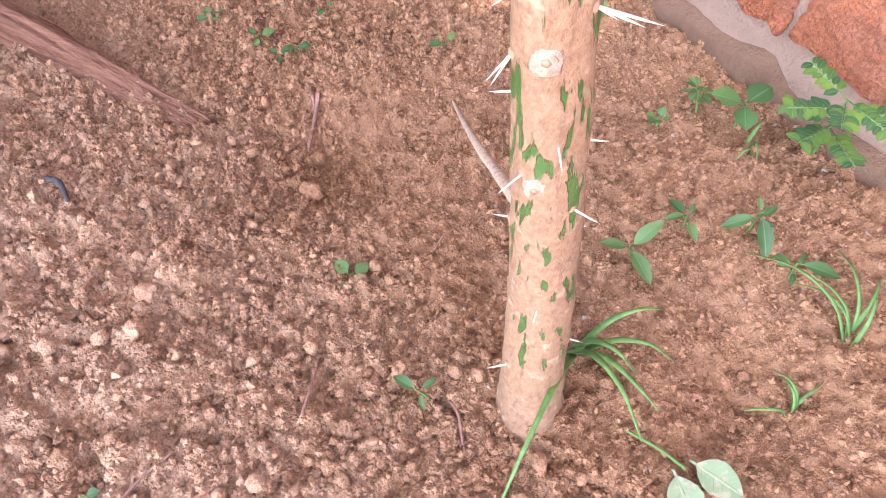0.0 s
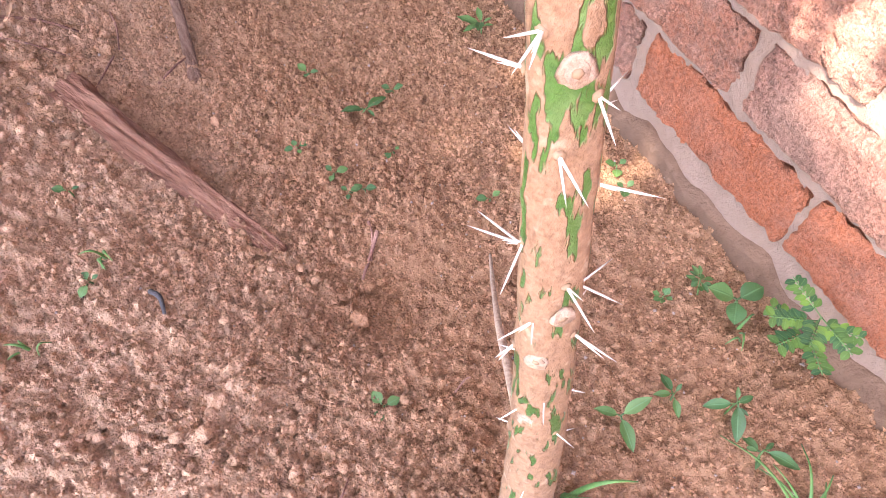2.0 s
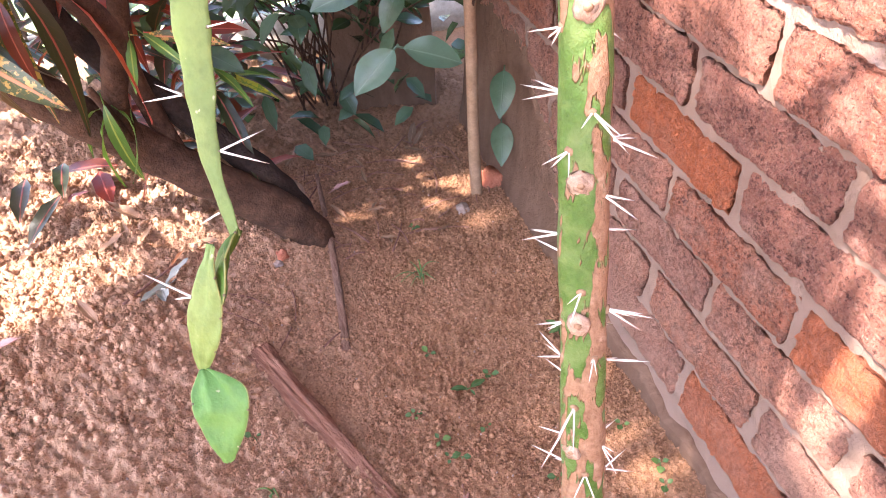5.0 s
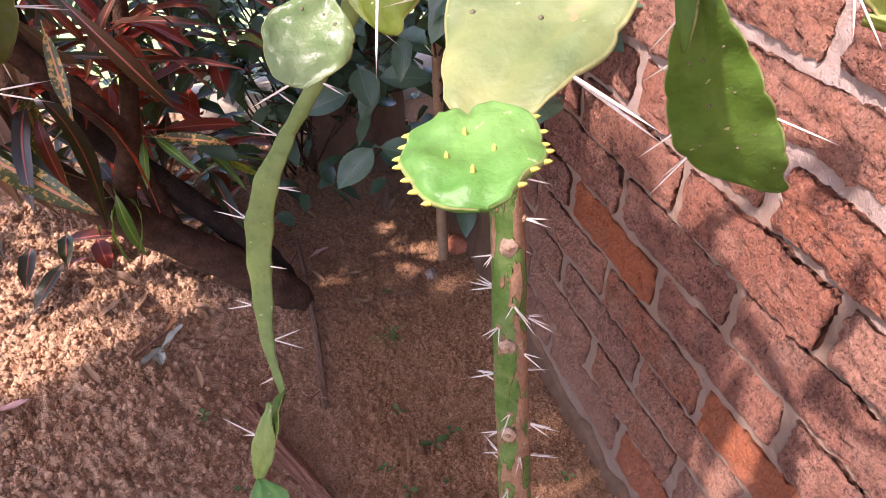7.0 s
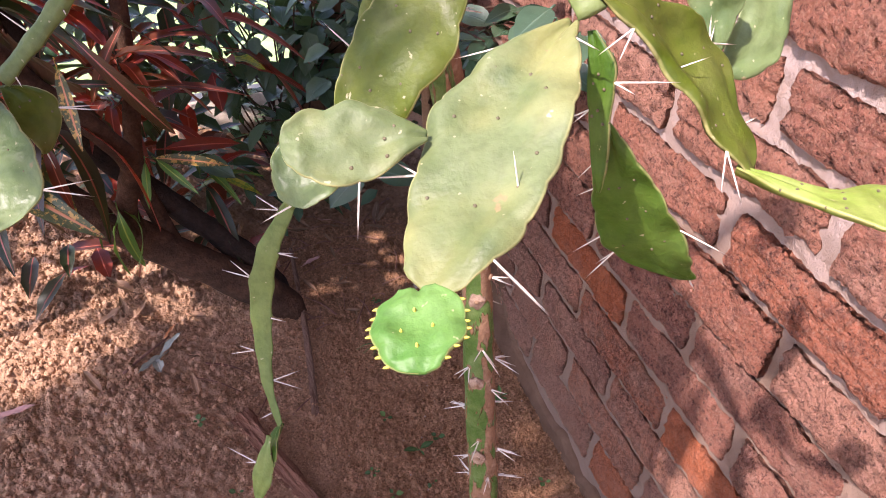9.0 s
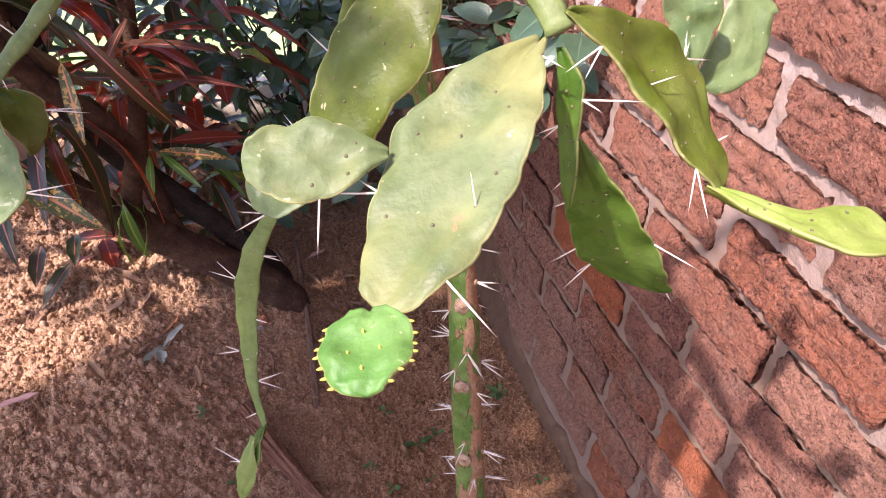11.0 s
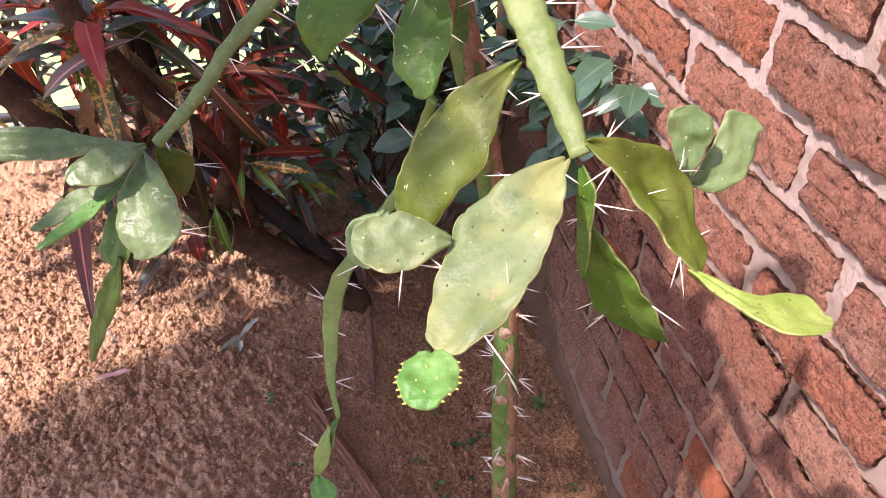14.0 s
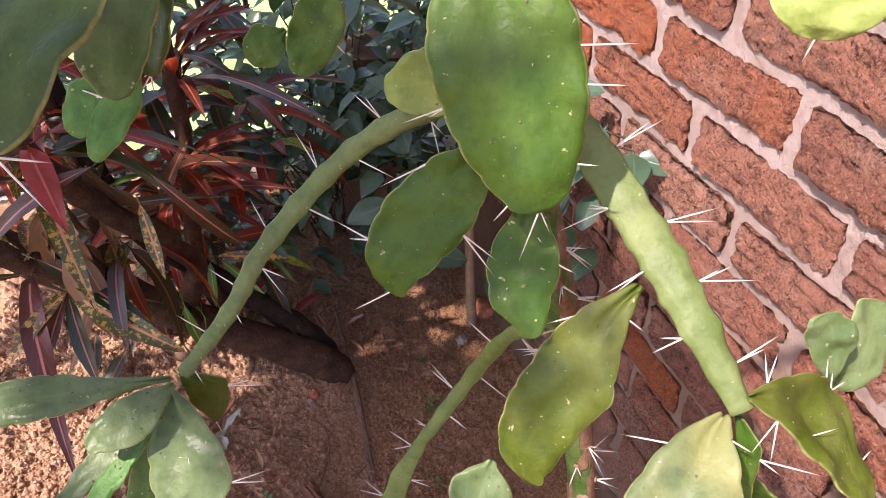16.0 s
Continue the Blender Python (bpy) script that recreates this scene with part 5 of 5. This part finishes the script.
        for _ in range(10):
            fringe.append((c + Vector((rng.gauss(0, 0.03), rng.gauss(0, 0.04), rng.gauss(0, 0.02))), any_way(rng, -0.6, 0.6), (0, 0, 1)))
    for k in range(60):
        c = Vector((rng.uniform(-0.82, -0.57), rng.uniform(-0.05, 0.16), rng.uniform(2.07, 2.13)))
        for _ in range(8):
            p = c + Vector((rng.gauss(0, 0.025), rng.gauss(0, 0.025), rng.gauss(0, 0.015)))
            if all((p.x - a) ** 2 + (p.y - b) ** 2 > 0.0012 for a, b in ((-0.573, -0.037), (-0.680, -0.045), (-0.72, 0.10), (-0.62, 0.06))):
                fringe.append((p, any_way(rng, -0.6, 0.6), (0, 0, 1)))
    # closer unseen sprays, added to shade the corner by the stake
    for k in range(80):
        c = Vector((rng.uniform(-0.86, -0.40), rng.uniform(0.36, 1.05), rng.uniform(2.07, 2.13)))
        for _ in range(10):
            fringe.append((c + Vector((rng.gauss(0, 0.03), rng.gauss(0, 0.04), rng.gauss(0, 0.02))), any_way(rng, -0.6, 0.6), (0, 0, 1)))
    leaf_cloud("fringe", CROTON_GREEN, fringe, 0.06, 0.03, croton, "unseen small leaves added along the canopy's edge for shade", rng)
    # unseen top added over the shrub to cut its sky light
    for k in range(30):
        c = Vector((rng.uniform(-0.9, -0.1), rng.uniform(1.05, 1.75), rng.uniform(1.25, 1.65)))
        for _ in range(8):
            crown.append((c + Vector((rng.gauss(0, 0.06), rng.gauss(0, 0.06), rng.gauss(0, 0.04))), any_way(rng, -0.6, 0.6), (0, 0, 1)))
    leaf_cloud("crown", CROTON_GREEN, crown, 0.12, 0.04, croton, "unseen green leaf canopy added overhead to cast shade", rng)


# unseen limbs added to carry the shading canopy
limb([(-0.78, 0.9, 1.48), (-0.95, 0.6, 1.9), (-1.16, 0.2, 2.10), (-1.14, -0.5, 2.2)], (0.026, 0.012))
limb([(-0.78, 0.9, 1.48), (-1.05, 0.6, 1.95), (-1.25, 0.1, 2.15), (-1.35, -0.5, 2.2)], (0.022, 0.010))
croton_leaves()


# ---- leafy bush in the corner ----
bush = thing("leafy_bush", (0.15, 1.25, 0.0), "dark blue-green leafy bush with oval glossy leaves and thin twigs", "bush")


NEAR_PAIR = ((0.120, 0.86, 0.462, -0.35, -0.25), (0.105, 0.86, 0.462, -2.6, -0.35), (0.09, 0.95, 0.53, -3.0, -0.1), (0.15, 0.95, 0.55, -0.3, 0.0), (0.12, 0.98, 0.56, -1.6, -0.3))


def bush_build():
    rng = random.Random(8)
    meshes = [leaf_mesh("bush_leaf", ln, ln * 0.56, BUSH, 0.15 + 0.1 * k, 0.2, 0.02, 0.92, 60 + k) for k, ln in enumerate((0.072, 0.082, 0.092, 0.058))]
    lines = []
    for k in range(56):
        foot = Vector((0.10 + rng.uniform(-0.14, 0.10), 1.60 + rng.uniform(-0.06, 0.10), 0.0))
        top = Vector((rng.uniform(-0.24, 0.36), rng.uniform(1.06, 1.6), rng.uniform(0.36, 0.88)))
        if k < 9:
            foot, top = Vector((0.295, 1.055, 0.40 + 0.03 * k)), Vector((rng.uniform(0.27, 0.375), rng.uniform(0.52, 0.9), rng.uniform(0.62, 0.86)))
        line = spline([foot, foot.lerp(top, 0.5) + Vector((rng.uniform(-0.03, 0.03), rng.uniform(-0.04, 0.04), 0.06)), top], 5)
        bm = bmesh.new()
        tube(bm, line, (0.003, 0.0015), 6)
        part("twig", bm, BARK, bush)
        lines.append((line, k))
    for line, k in lines:
        for j in range(6 if k >= 9 else 5):
            p = line[rng.randint(5 if k >= 9 else 7, len(line) - 1)]
            way = any_way(rng, -0.8, 0.4)
            if k < 9:
                way.x = -abs(way.x)
            set_leaf(rng.choice(meshes), p + way * 0.012, way, (rng.uniform(-0.3, 0.3), rng.uniform(-0.5, 0.1), 1), bush, "leaf", rng.uniform(0.75, 1.1))
    # a low spray over the pier
    for x, y, z, a in ((0.20, 1.2, 0.42, -2.3), (0.26, 1.2, 0.43, -0.6), (0.34, 1.0, 0.31, -2.0), (0.36, 1.07, 0.15, -1.9)):
        set_leaf(meshes[2], (x, y, z), (math.cos(a), math.sin(a), -0.35), (0, -0.3, 1), bush, "leaf")
    # leaves close to the wall, and a pair hanging forward
    near = [leaf_mesh("bush_leaf", ln, ln * 0.62, BUSH_PALE, 0.12, 0.25, 0.02, 0.92, 70 + k, 11) for k, ln in enumerate((0.085, 0.10))]
    for x, y, z, a, el in ((0.33, 0.60, 0.83, -2.6, -0.1), (0.36, 0.56, 0.80, -0.9, 0.0), (0.33, 0.66, 0.79, -2.2, -0.2), (0.35, 0.60, 0.75, -1.2, -0.2), (0.30, 0.68, 0.86, -0.6, 0.1), (0.29, 0.70, 0.85, -2.9, 0.0), (0.34, 0.62, 0.70, -2.4, -0.4)):
        set_leaf(near[0], (x, y, z), (math.cos(a), math.sin(a), el), (-0.3, -0.4, 1), bush, "leaf", rng.uniform(0.7, 0.95))
    for x, y, z, a, el in NEAR_PAIR:
        set_leaf(near[1], (x, y, z), (math.cos(a), math.sin(a), el), (-0.1, -0.6, 1), bush, "leaf", 0.95)
    spots = [(Vector((rng.uniform(-0.42, 0.42), rng.uniform(1.30, 1.88), 0.05 + 0.9 * rng.random() ** 1.5)), any_way(rng, -0.9, 0.5), (rng.uniform(-0.4, 0.4), rng.uniform(-0.5, 0.3), 1)) for _ in range(330)]
    spots += [(Vector((rng.uniform(-0.35, 0.40), rng.uniform(1.25, 1.5), rng.uniform(0.36, 0.8))), any_way(rng, -0.9, 0.5), (rng.uniform(-0.4, 0.4), rng.uniform(-0.5, 0.3), 1)) for _ in range(210)]
    # unseen layer overhead, added to block sky light from the soil behind
    spots += [(Vector((rng.uniform(-0.45, 0.38), rng.uniform(0.98, 1.75), rng.uniform(1.08, 1.35))), any_way(rng, -0.5, 0.5), (rng.uniform(-0.4, 0.4), rng.uniform(-0.4, 0.4), 1)) for _ in range(130)]
    spots += [(Vector((rng.uniform(-0.7, 0.45), rng.uniform(1.66, 1.9), rng.uniform(0.03, 0.95))), any_way(rng, -0.9, 0.5), (rng.uniform(-0.4, 0.4), rng.uniform(-0.5, 0.3), 1)) for _ in range(130)]
    spots += [(Vector((rng.uniform(0.04, 0.38), rng.uniform(0.86, 1.45), rng.uniform(0.60, 0.98))), any_way(rng, -0.7, 0.4), (rng.uniform(-0.4, 0.4), rng.uniform(-0.5, 0.2), 1)) for _ in range(150)]
    leaf_cloud("foliage", BUSH, spots, 0.07, 0.042, bush, "dense shaded leaves behind, some added unseen overhead for shade", rng)


bush_build()


# ---- beyond ----
def lawn():
    bm = bmesh.new()
    vs = [bm.verts.new(v) for v in ((-30, 2.0, 0.012), (30, 2.0, 0.012), (30, 60, 0.012), (-30, 60, 0.012))]
    bm.faces.new(vs)
    solo("lawn", bm, LAWN, "sunlit green lawn beyond the fence", "lawn", kind="structure")


lawn()


def fence():
    post = thing("iron_fence", (0, 1.95, 0), "black iron railing with upright bars behind the shrubs", "fence")
    for i in range(-14, 6):
        bm = bmesh.new()
        tube(bm, [(i * 0.13 - 0.05, 1.95, 0.10), (i * 0.13 - 0.05, 1.95, 1.2)], 0.008, 8)
        part("bar", bm, IRON, post)
    for z in (0.17, 1.12):
        bm = bmesh.new()
        bmesh.ops.create_cube(bm, size=1, matrix=Matrix.Translation((-0.6, 1.95, z)) @ Matrix.Diagonal((2.8, 0.014, 0.03, 1)))
        part("rail", bm, IRON, post)


fence()


def kerb():
    bm = bmesh.new()
    bmesh.ops.create_cube(bm, size=1, matrix=Matrix.Translation((-1.2, 1.96, 0.045)) @ Matrix.Diagonal((5.2, 0.12, 0.15, 1)))
    bmesh.ops.bevel(bm, geom=bm.edges[:], offset=0.012, segments=2, affect="EDGES")
    bmesh.ops.subdivide_edges(bm, edges=[e for e in bm.edges if e.calc_length() > 3], cuts=60)
    for v in bm.verts:
        v.co += Vector((0, 1, 1)) * 0.004 * noise.noise(v.co * 9)
    solo("kerb", bm, CONCRETE, "low weathered concrete kerb below the iron railing", "kerb", kind="structure")


kerb()


# ---- weeds and litter on the soil ----
ROUND = [leaf_mesh("weed_leaf", ln, ln * 0.85, WEED, 0.2, 0.15, 0.03, 0.95, 90 + k, 7) for k, ln in enumerate((0.008, 0.012, 0.024))]
OVAL = [leaf_mesh("weed_leaf", ln, ln * 0.45, WEED, 0.25, 0.25, 0.05, 0.9, 95 + k, 8) for k, ln in enumerate((0.012, 0.019, 0.028))]
PALE = leaf_mesh("weed_leaf", 0.034, 0.025, PALELEAF, 0.1, 0.1, 0.03, 0.9, 99, 8)
LIME = [leaf_mesh("leaflet", ln * 1.0, ln * 0.62, WEEDLIME, 0.1, 0.1, 0.0, 1.0, 100 + k, 6) for k, ln in enumerate((0.010, 0.013))]


def floor_at(x, y, dz=0.0):
    return Vector((x, y, soil_height(x, y) + dz))


def weed(x, y, leaves, meshes, height, label, seed, spread=0.004, tilt=(0.0, 0.7), name="seedling", group="seedlings in the soil"):
    """A small plant: one stalk and a few leaves round its top."""
    rng = random.Random(seed)
    foot = floor_at(x, y, -0.003)
    plant = thing(name, foot, label, "weed", group)
    top = foot + Vector((rng.uniform(-1, 1) * spread, rng.uniform(-1, 1) * spread, height + 0.003))
    bm = bmesh.new()
    tube(bm, spline([foot, foot.lerp(top, 0.5) + Vector((0.001, 0.001, 0)), top], 4), (0.0011, 0.0008), 5)
    part("stalk", bm, GRASS, plant)
    for k in range(leaves):
        a = k * 6.28 / leaves + rng.uniform(-0.4, 0.4)
        el = rng.uniform(*tilt)
        way = Vector((math.cos(a) * math.cos(el), math.sin(a) * math.cos(el), math.sin(el)))
        at = foot.lerp(top, rng.uniform(0.6, 1.0) if leaves > 3 else 1.0)
        set_leaf(rng.choice(meshes), at + way * 0.004, way, (0, 0, 1), plant, "leaf", rng.uniform(0.8, 1.15))
    return plant


tiny = "tiny green seedling with round leaves in bare soil"
for k, (x, y, n, h) in enumerate(((0.036, 0.436, 3, 0.008), (0.050, 0.428, 2, 0.008), (0.024, 0.466, 3, 0.007), (0.004, 0.524, 4, 0.008), (-0.036, 0.179, 3, 0.010), (0.321, 0.316, 5, 0.014),
                                 (0.312, 0.285, 3, 0.010), (0.104, 0.470, 2, 0.006), (0.145, 0.560, 3, 0.006), (-0.244, 0.406, 3, 0.010), (-0.369, 0.381, 4, 0.010), (-0.290, 0.679, 4, 0.012),
                                 (-0.240, 0.520, 2, 0.006), (0.060, 0.640, 3, 0.008), (-0.410, 0.300, 3, 0.010), (-0.255, 0.120, 2, 0.012), (0.170, 0.350, 2, 0.006), (0.12, 0.98, 4, 0.01), (-0.33, 0.20, 3, 0.01), (0.30, 0.40, 3, 0.01))):
    weed(x, y, n, ROUND[:2], h, tiny, 200 + k)
small_weed = "small leafy green weed growing in the soil"
for k, (x, y, n, h) in enumerate(((0.095, 0.552, 4, 0.012), (0.295, 0.602, 6, 0.014), (0.210, 0.062, 4, 0.022), (0.245, 0.028, 5, 0.028), (0.243, -0.020, 5, 0.014), (0.159, 0.068, 3, 0.018))):
    weed(x, y, n, OVAL, h, small_weed, 240 + k, 0.008, (-0.3, 0.8), "weed", "weeds by the wall")
weed(-0.041, 0.058, 3, OVAL[:2], 0.016, "wilting pale seedling with curled leaves", 260, 0.008, (-0.3, 0.4))
weed(0.300, 0.140, 14, [ROUND[0], OVAL[0]], 0.026, "bushy little weed with small crinkled leaves at the wall's foot", 261, 0.006, (-0.2, 0.9), "weed", "weeds by the wall")
weed(0.312, 0.108, 3, ROUND[2:], 0.030, "weed with broad round leaves at the wall's foot", 262, 0.004, (0.0, 0.6), "weed", "weeds by the wall")
weed(0.262, 0.150, 6, [ROUND[0]], 0.010, "small crinkled weed near the wall", 263, 0.004, (0.0, 0.7), "weed", "weeds by the wall")


def pale_pair():
    foot = floor_at(0.068, -0.070)
    plant = thing("weed", foot, "weed with two pale dusty oval leaves flat on soil", "weed", "weeds by the wall")
    set_leaf(PALE, foot + Vector((-0.004, -0.008, 0.010)), (-0.35, -0.9, 0.1), (0, 0, 1), plant)
    set_leaf(PALE, foot + Vector((0.012, -0.010, 0.010)), (0.30, -0.95, 0.1), (0, 0, 1), plant)
    bm = bmesh.new()
    tube(bm, spline([foot + Vector((-0.01, 0.04, 0)), foot + Vector((0.0, 0.01, 0.008)), foot + Vector((0.004, -0.008, 0.010))], 4), 0.0012, 5)
    part("stalk", bm, GRASS, plant)


pale_pair()


def compound_weed(x, y, seed):
    """Upright stalk with feathery leaves, each a row of leaflet pairs."""
    rng = random.Random(seed)
    foot = floor_at(x, y, -0.003)
    plant = thing("feathery_weed", foot, "feathery weed, lime and dark green leaflet rows, against bricks", "weed")
    top = foot + Vector((-0.004, 0.0, 0.075))
    bm = bmesh.new()
    tube(bm, spline([foot, foot.lerp(top, 0.5), top], 5), (0.0016, 0.001), 6)
    part("stalk", bm, GRASS, plant)
    for k, (a, h, ln) in enumerate(((2.6, 0.9, 0.045), (3.6, 0.95, 0.045), (4.6, 1.0, 0.040), (1.6, 1.0, 0.042), (3.1, 0.6, 0.040), (4.2, 0.55, 0.045), (2.0, 0.7, 0.04), (5.2, 0.8, 0.04))):
        root = foot.lerp(top, h)
        way = Vector((math.cos(a), math.sin(a), rng.uniform(-0.1, 0.5))).normalized()
        end = root + way * ln
        rib = bmesh.new()
        tube(rib, [root, end], 0.0006, 4)
        frond = part("frond", rib, GRASS, plant)
        side = way.cross(Vector((0, 0, 1))).normalized()
        for j in range(6):
            for sg in (-1, 1):
                set_leaf(LIME[(j + k) % 2], root.lerp(end, 0.25 + 0.13 * j), side * sg + way * 0.35, (0, 0, 1), frond, "leaflet", rng.uniform(0.85, 1.1))


compound_weed(0.345, 0.050, 7)


def tuft(x, y, n, length, spread, label, seed, name="grass_tuft", aim=None, width=0.0022):
    rng = random.Random(seed)
    foot = floor_at(x, y)
    plant = thing(name, foot, label, "grass", "grass tufts")
    for k in range(n):
        a = rng.uniform(0, 6.28) if aim is None else aim + rng.uniform(-0.9, 0.9)
        ln, out = length * rng.uniform(0.6, 1.1), spread * rng.uniform(0.6, 1.2)
        root = foot + Vector((rng.uniform(-0.006, 0.006), rng.uniform(-0.006, 0.006), -0.003))
        w = Vector((math.cos(a), math.sin(a), 0))
        line = spline([root, root + w * ln * out * 0.35 + Vector((0, 0, ln * 0.5)), root + w * ln * out * 0.8 + Vector((0, 0, ln * 0.62)), root + w * ln * out * 1.25 + Vector((0, 0, ln * rng.uniform(0.25, 0.6)))], 4)
        bm = bmesh.new()
        tube(bm, line, (width, 0.0005), 6, 0.0, 20, 0.22, (0, 0, 1))
        part("blade", bm, GRASS, plant)


tuft(0.070, 0.030, 4, 0.105, 1.0, "tuft of long green grass blades at the cactus's foot", 1, aim=-2.0, width=0.0040)
tuft(0.075, 0.026, 2, 0.085, 0.8, "tuft of long green grass blades at the cactus's foot", 2, aim=-1.2, width=0.0036)
tuft(0.100, 0.830, 9, 0.050, 0.9, "small tuft of grass in shaded soil", 3)
tuft(0.240, -0.080, 6, 0.070, 1.0, "thin grass blades by the wall", 4, aim=1.0)
tuft(0.305, 0.085, 3, 0.045, 0.5, "thin grass blades by the wall", 5)
tuft(-0.227, 0.431, 4, 0.030, 0.7, "tiny tuft of grass in loose soil", 6)
tuft(-0.30, 0.350, 4, 0.030, 0.8, "tiny tuft of grass in loose soil", 7)
tuft(0.17, -0.09, 4, 0.035, 1.0, "tiny tuft of grass in loose soil", 8)


def fallen(name, mat, pts_way, length, width, x, y, dz, label, curl=0.3, seed=0, up=(0, 0, 1)):
    me = leaf_mesh(name, length, width, mat, -curl, 0.7, 0.12, 0.95, seed, 10)
    ob = set_leaf(me, floor_at(x, y, dz), pts_way, up, None, name)
    return tagged(ob, label, "leaf", "fallen leaves")


fallen("fallen_leaf", ORANGELEAF, (-0.25, -1.0, 0.05), 0.090, 0.018, -0.316, 0.412, 0.010, "curled orange-brown dry leaf on the soil", 0.15, 1)
fallen("fallen_leaf", GREYLEAF, (-0.8, -0.75, 0.1), 0.070, 0.020, -0.340, 0.86, 0.012, "grey-green withered leaf on the bank", 0.1, 2)
fallen("fallen_leaf", GREYLEAF, (0.2, -0.9, 0.1), 0.045, 0.026, -0.356, 0.840, 0.016, "grey-green withered leaf on the bank", 0.1, 3)
fallen("fallen_leaf", GREYLEAF, (0.7, 0.5, 0.2), 0.060, 0.018, -0.350, 0.85, 0.014, "grey-green withered leaf on the bank", 0.1, 4)
fallen("fallen_leaf", PINKLEAF, (1.0, 0.08, 0.05), 0.095, 0.018, -0.655, 0.773, 0.010, "pinkish dry narrow leaf on the bank", 0.05, 5)
fallen("fallen_leaf", ORANGELEAF, (0.5, 0.5, 0.1), 0.040, 0.010, -0.343, 0.905, 0.010, "orange dry leaf scrap on the bank", 0.1, 6)
fallen("fallen_leaf", PINKLEAF, (0.9, 0.2, 0.1), 0.05, 0.016, -0.02, 1.16, 0.010, "pinkish dry leaf under the shrub", 0.05, 7)
rng_litter = random.Random(31)
litter_leaf = [leaf_mesh("fallen_leaf", ln, ln * 0.3, DRYLEAF, -0.25, 0.5, 0.12, 0.95, 110 + k, 8) for k, ln in enumerate((0.04, 0.06, 0.08))]
for k in range(52):
    x, y = rng_litter.uniform(-0.62, 0.25), rng_litter.uniform(0.95, 1.35)
    if k > 46:
        x, y = rng_litter.uniform(-0.62, -0.18), rng_litter.uniform(0.72, 0.98)
    ob = set_leaf(rng_litter.choice(litter_leaf), floor_at(x, y, 0.006), any_way(rng_litter, -0.05, 0.15), (0, 0, 1), None, "fallen_leaf", rng_litter.uniform(0.6, 1.1))
    tagged(ob, "brown dry leaf among litter under the shrub", "leaf", "leaf litter")


def ground_twig(x0, y0, x1, y1, r, label, lift=0.004, mat=DEADWOOD):
    a, b = floor_at(x0, y0, lift), floor_at(x1, y1, lift)
    bm = bmesh.new()
    tube(bm, spline([a, a.lerp(b, 0.5) + Vector((0.004, 0.003, 0.002)), b], 6), (r, r * 0.6), 7, 0.2, 90)
    tagged(solo("twig", bm, mat, label, "twig"), group="twigs on the soil")


thin = "thin dry twig lying on the soil"
for x0, y0, x1, y1, r in ((-0.147, 0.857, -0.152, 0.777, 0.0016), (-0.160, 0.758, -0.194, 0.689, 0.0015), (-0.121, 0.700, -0.075, 0.738, 0.0018), (0.040, 0.372, 0.002, 0.330, 0.0028),
                          (0.036, 0.386, 0.020, 0.345, 0.0018), (-0.420, 0.827, -0.333, 0.911, 0.003), (-0.30, 0.80, -0.21, 0.76, 0.0015), (-0.27, 0.84, -0.19, 0.82, 0.0022), (0.03, 0.16, 0.05, 0.165, 0.001),
                          (-0.12, 0.09, -0.09, 0.13, 0.0012), (-0.04, 0.02, -0.03, 0.05, 0.0014), (-0.26, 0.10, -0.20, 0.12, 0.0014)):
    ground_twig(x0, y0, x1, y1, r, thin)
for k in range(48):
    x, y, a, ln = rng_litter.uniform(-0.10, 0.33), rng_litter.uniform(0.90, 1.40), rng_litter.uniform(0, 3.1), rng_litter.uniform(0.03, 0.10)
    ground_twig(x, y, x + ln * math.cos(a), y + ln * math.sin(a), rng_litter.uniform(0.001, 0.0022), "thin dry twig in the litter below the bush", 0.006)
ground_twig(-0.195, 0.372, -0.188, 0.340, 0.0030, "charred dark piece of twig on the soil", 0.004, CHAR)


def side_twig():
    bm = bmesh.new()
    a = trunk_at(0.205) + Vector((-0.010, 0.004, 0))
    tube(bm, spline([a, a.lerp(Vector((0.142, 0.296, -0.012)), 0.5) + Vector((-0.004, 0, 0.004)), (0.142, 0.296, -0.012)], 6), (0.0040, 0.0016), 8, 0.25, 90)
    part("dead_twig", bm, SCAR, cactus, "broken dry side shoot")


side_twig()


def lump_stone(x, y, r, mat, label, name="stone", seed=0):
    bm = bmesh.new()
    bmesh.ops.create_icosphere(bm, subdivisions=3, radius=1)
    for v in bm.verts:
        v.co = v.co * r * (1 + 0.55 * noise.noise(v.co * 1.6 + Vector((seed, 0, 0))) + 0.20 * noise.noise(v.co * 5))
        v.co.z *= 0.75
        v.co += floor_at(x, y, r * 0.35)
    solo(name, bm, mat, label, "stone")


lump_stone(0.243, 1.005, 0.014, STONE, "small grey-brown stone beside the stake", seed=1)
lump_stone(0.345, 1.080, 0.030, SHARD, "lump of orange broken brick by the stake", "brick_shard", 2)
lump_stone(-0.150, 0.930, 0.012, SHARD, "small reddish clod by the shrub's foot", "clod", 3)
lump_stone(-0.173, 0.244, 0.009, CLOD, "large clod of soil", "clod", 4)
lump_stone(-0.02, 0.285, 0.010, CLOD, "large clod of soil", "clod", 5)
lump_stone(-0.19, 0.215, 0.008, CLOD, "large clod of soil", "clod", 6)
lump_stone(-0.16, 0.915, 0.008, STONE, "small pale stone by the shrub's foot", "stone", 7)
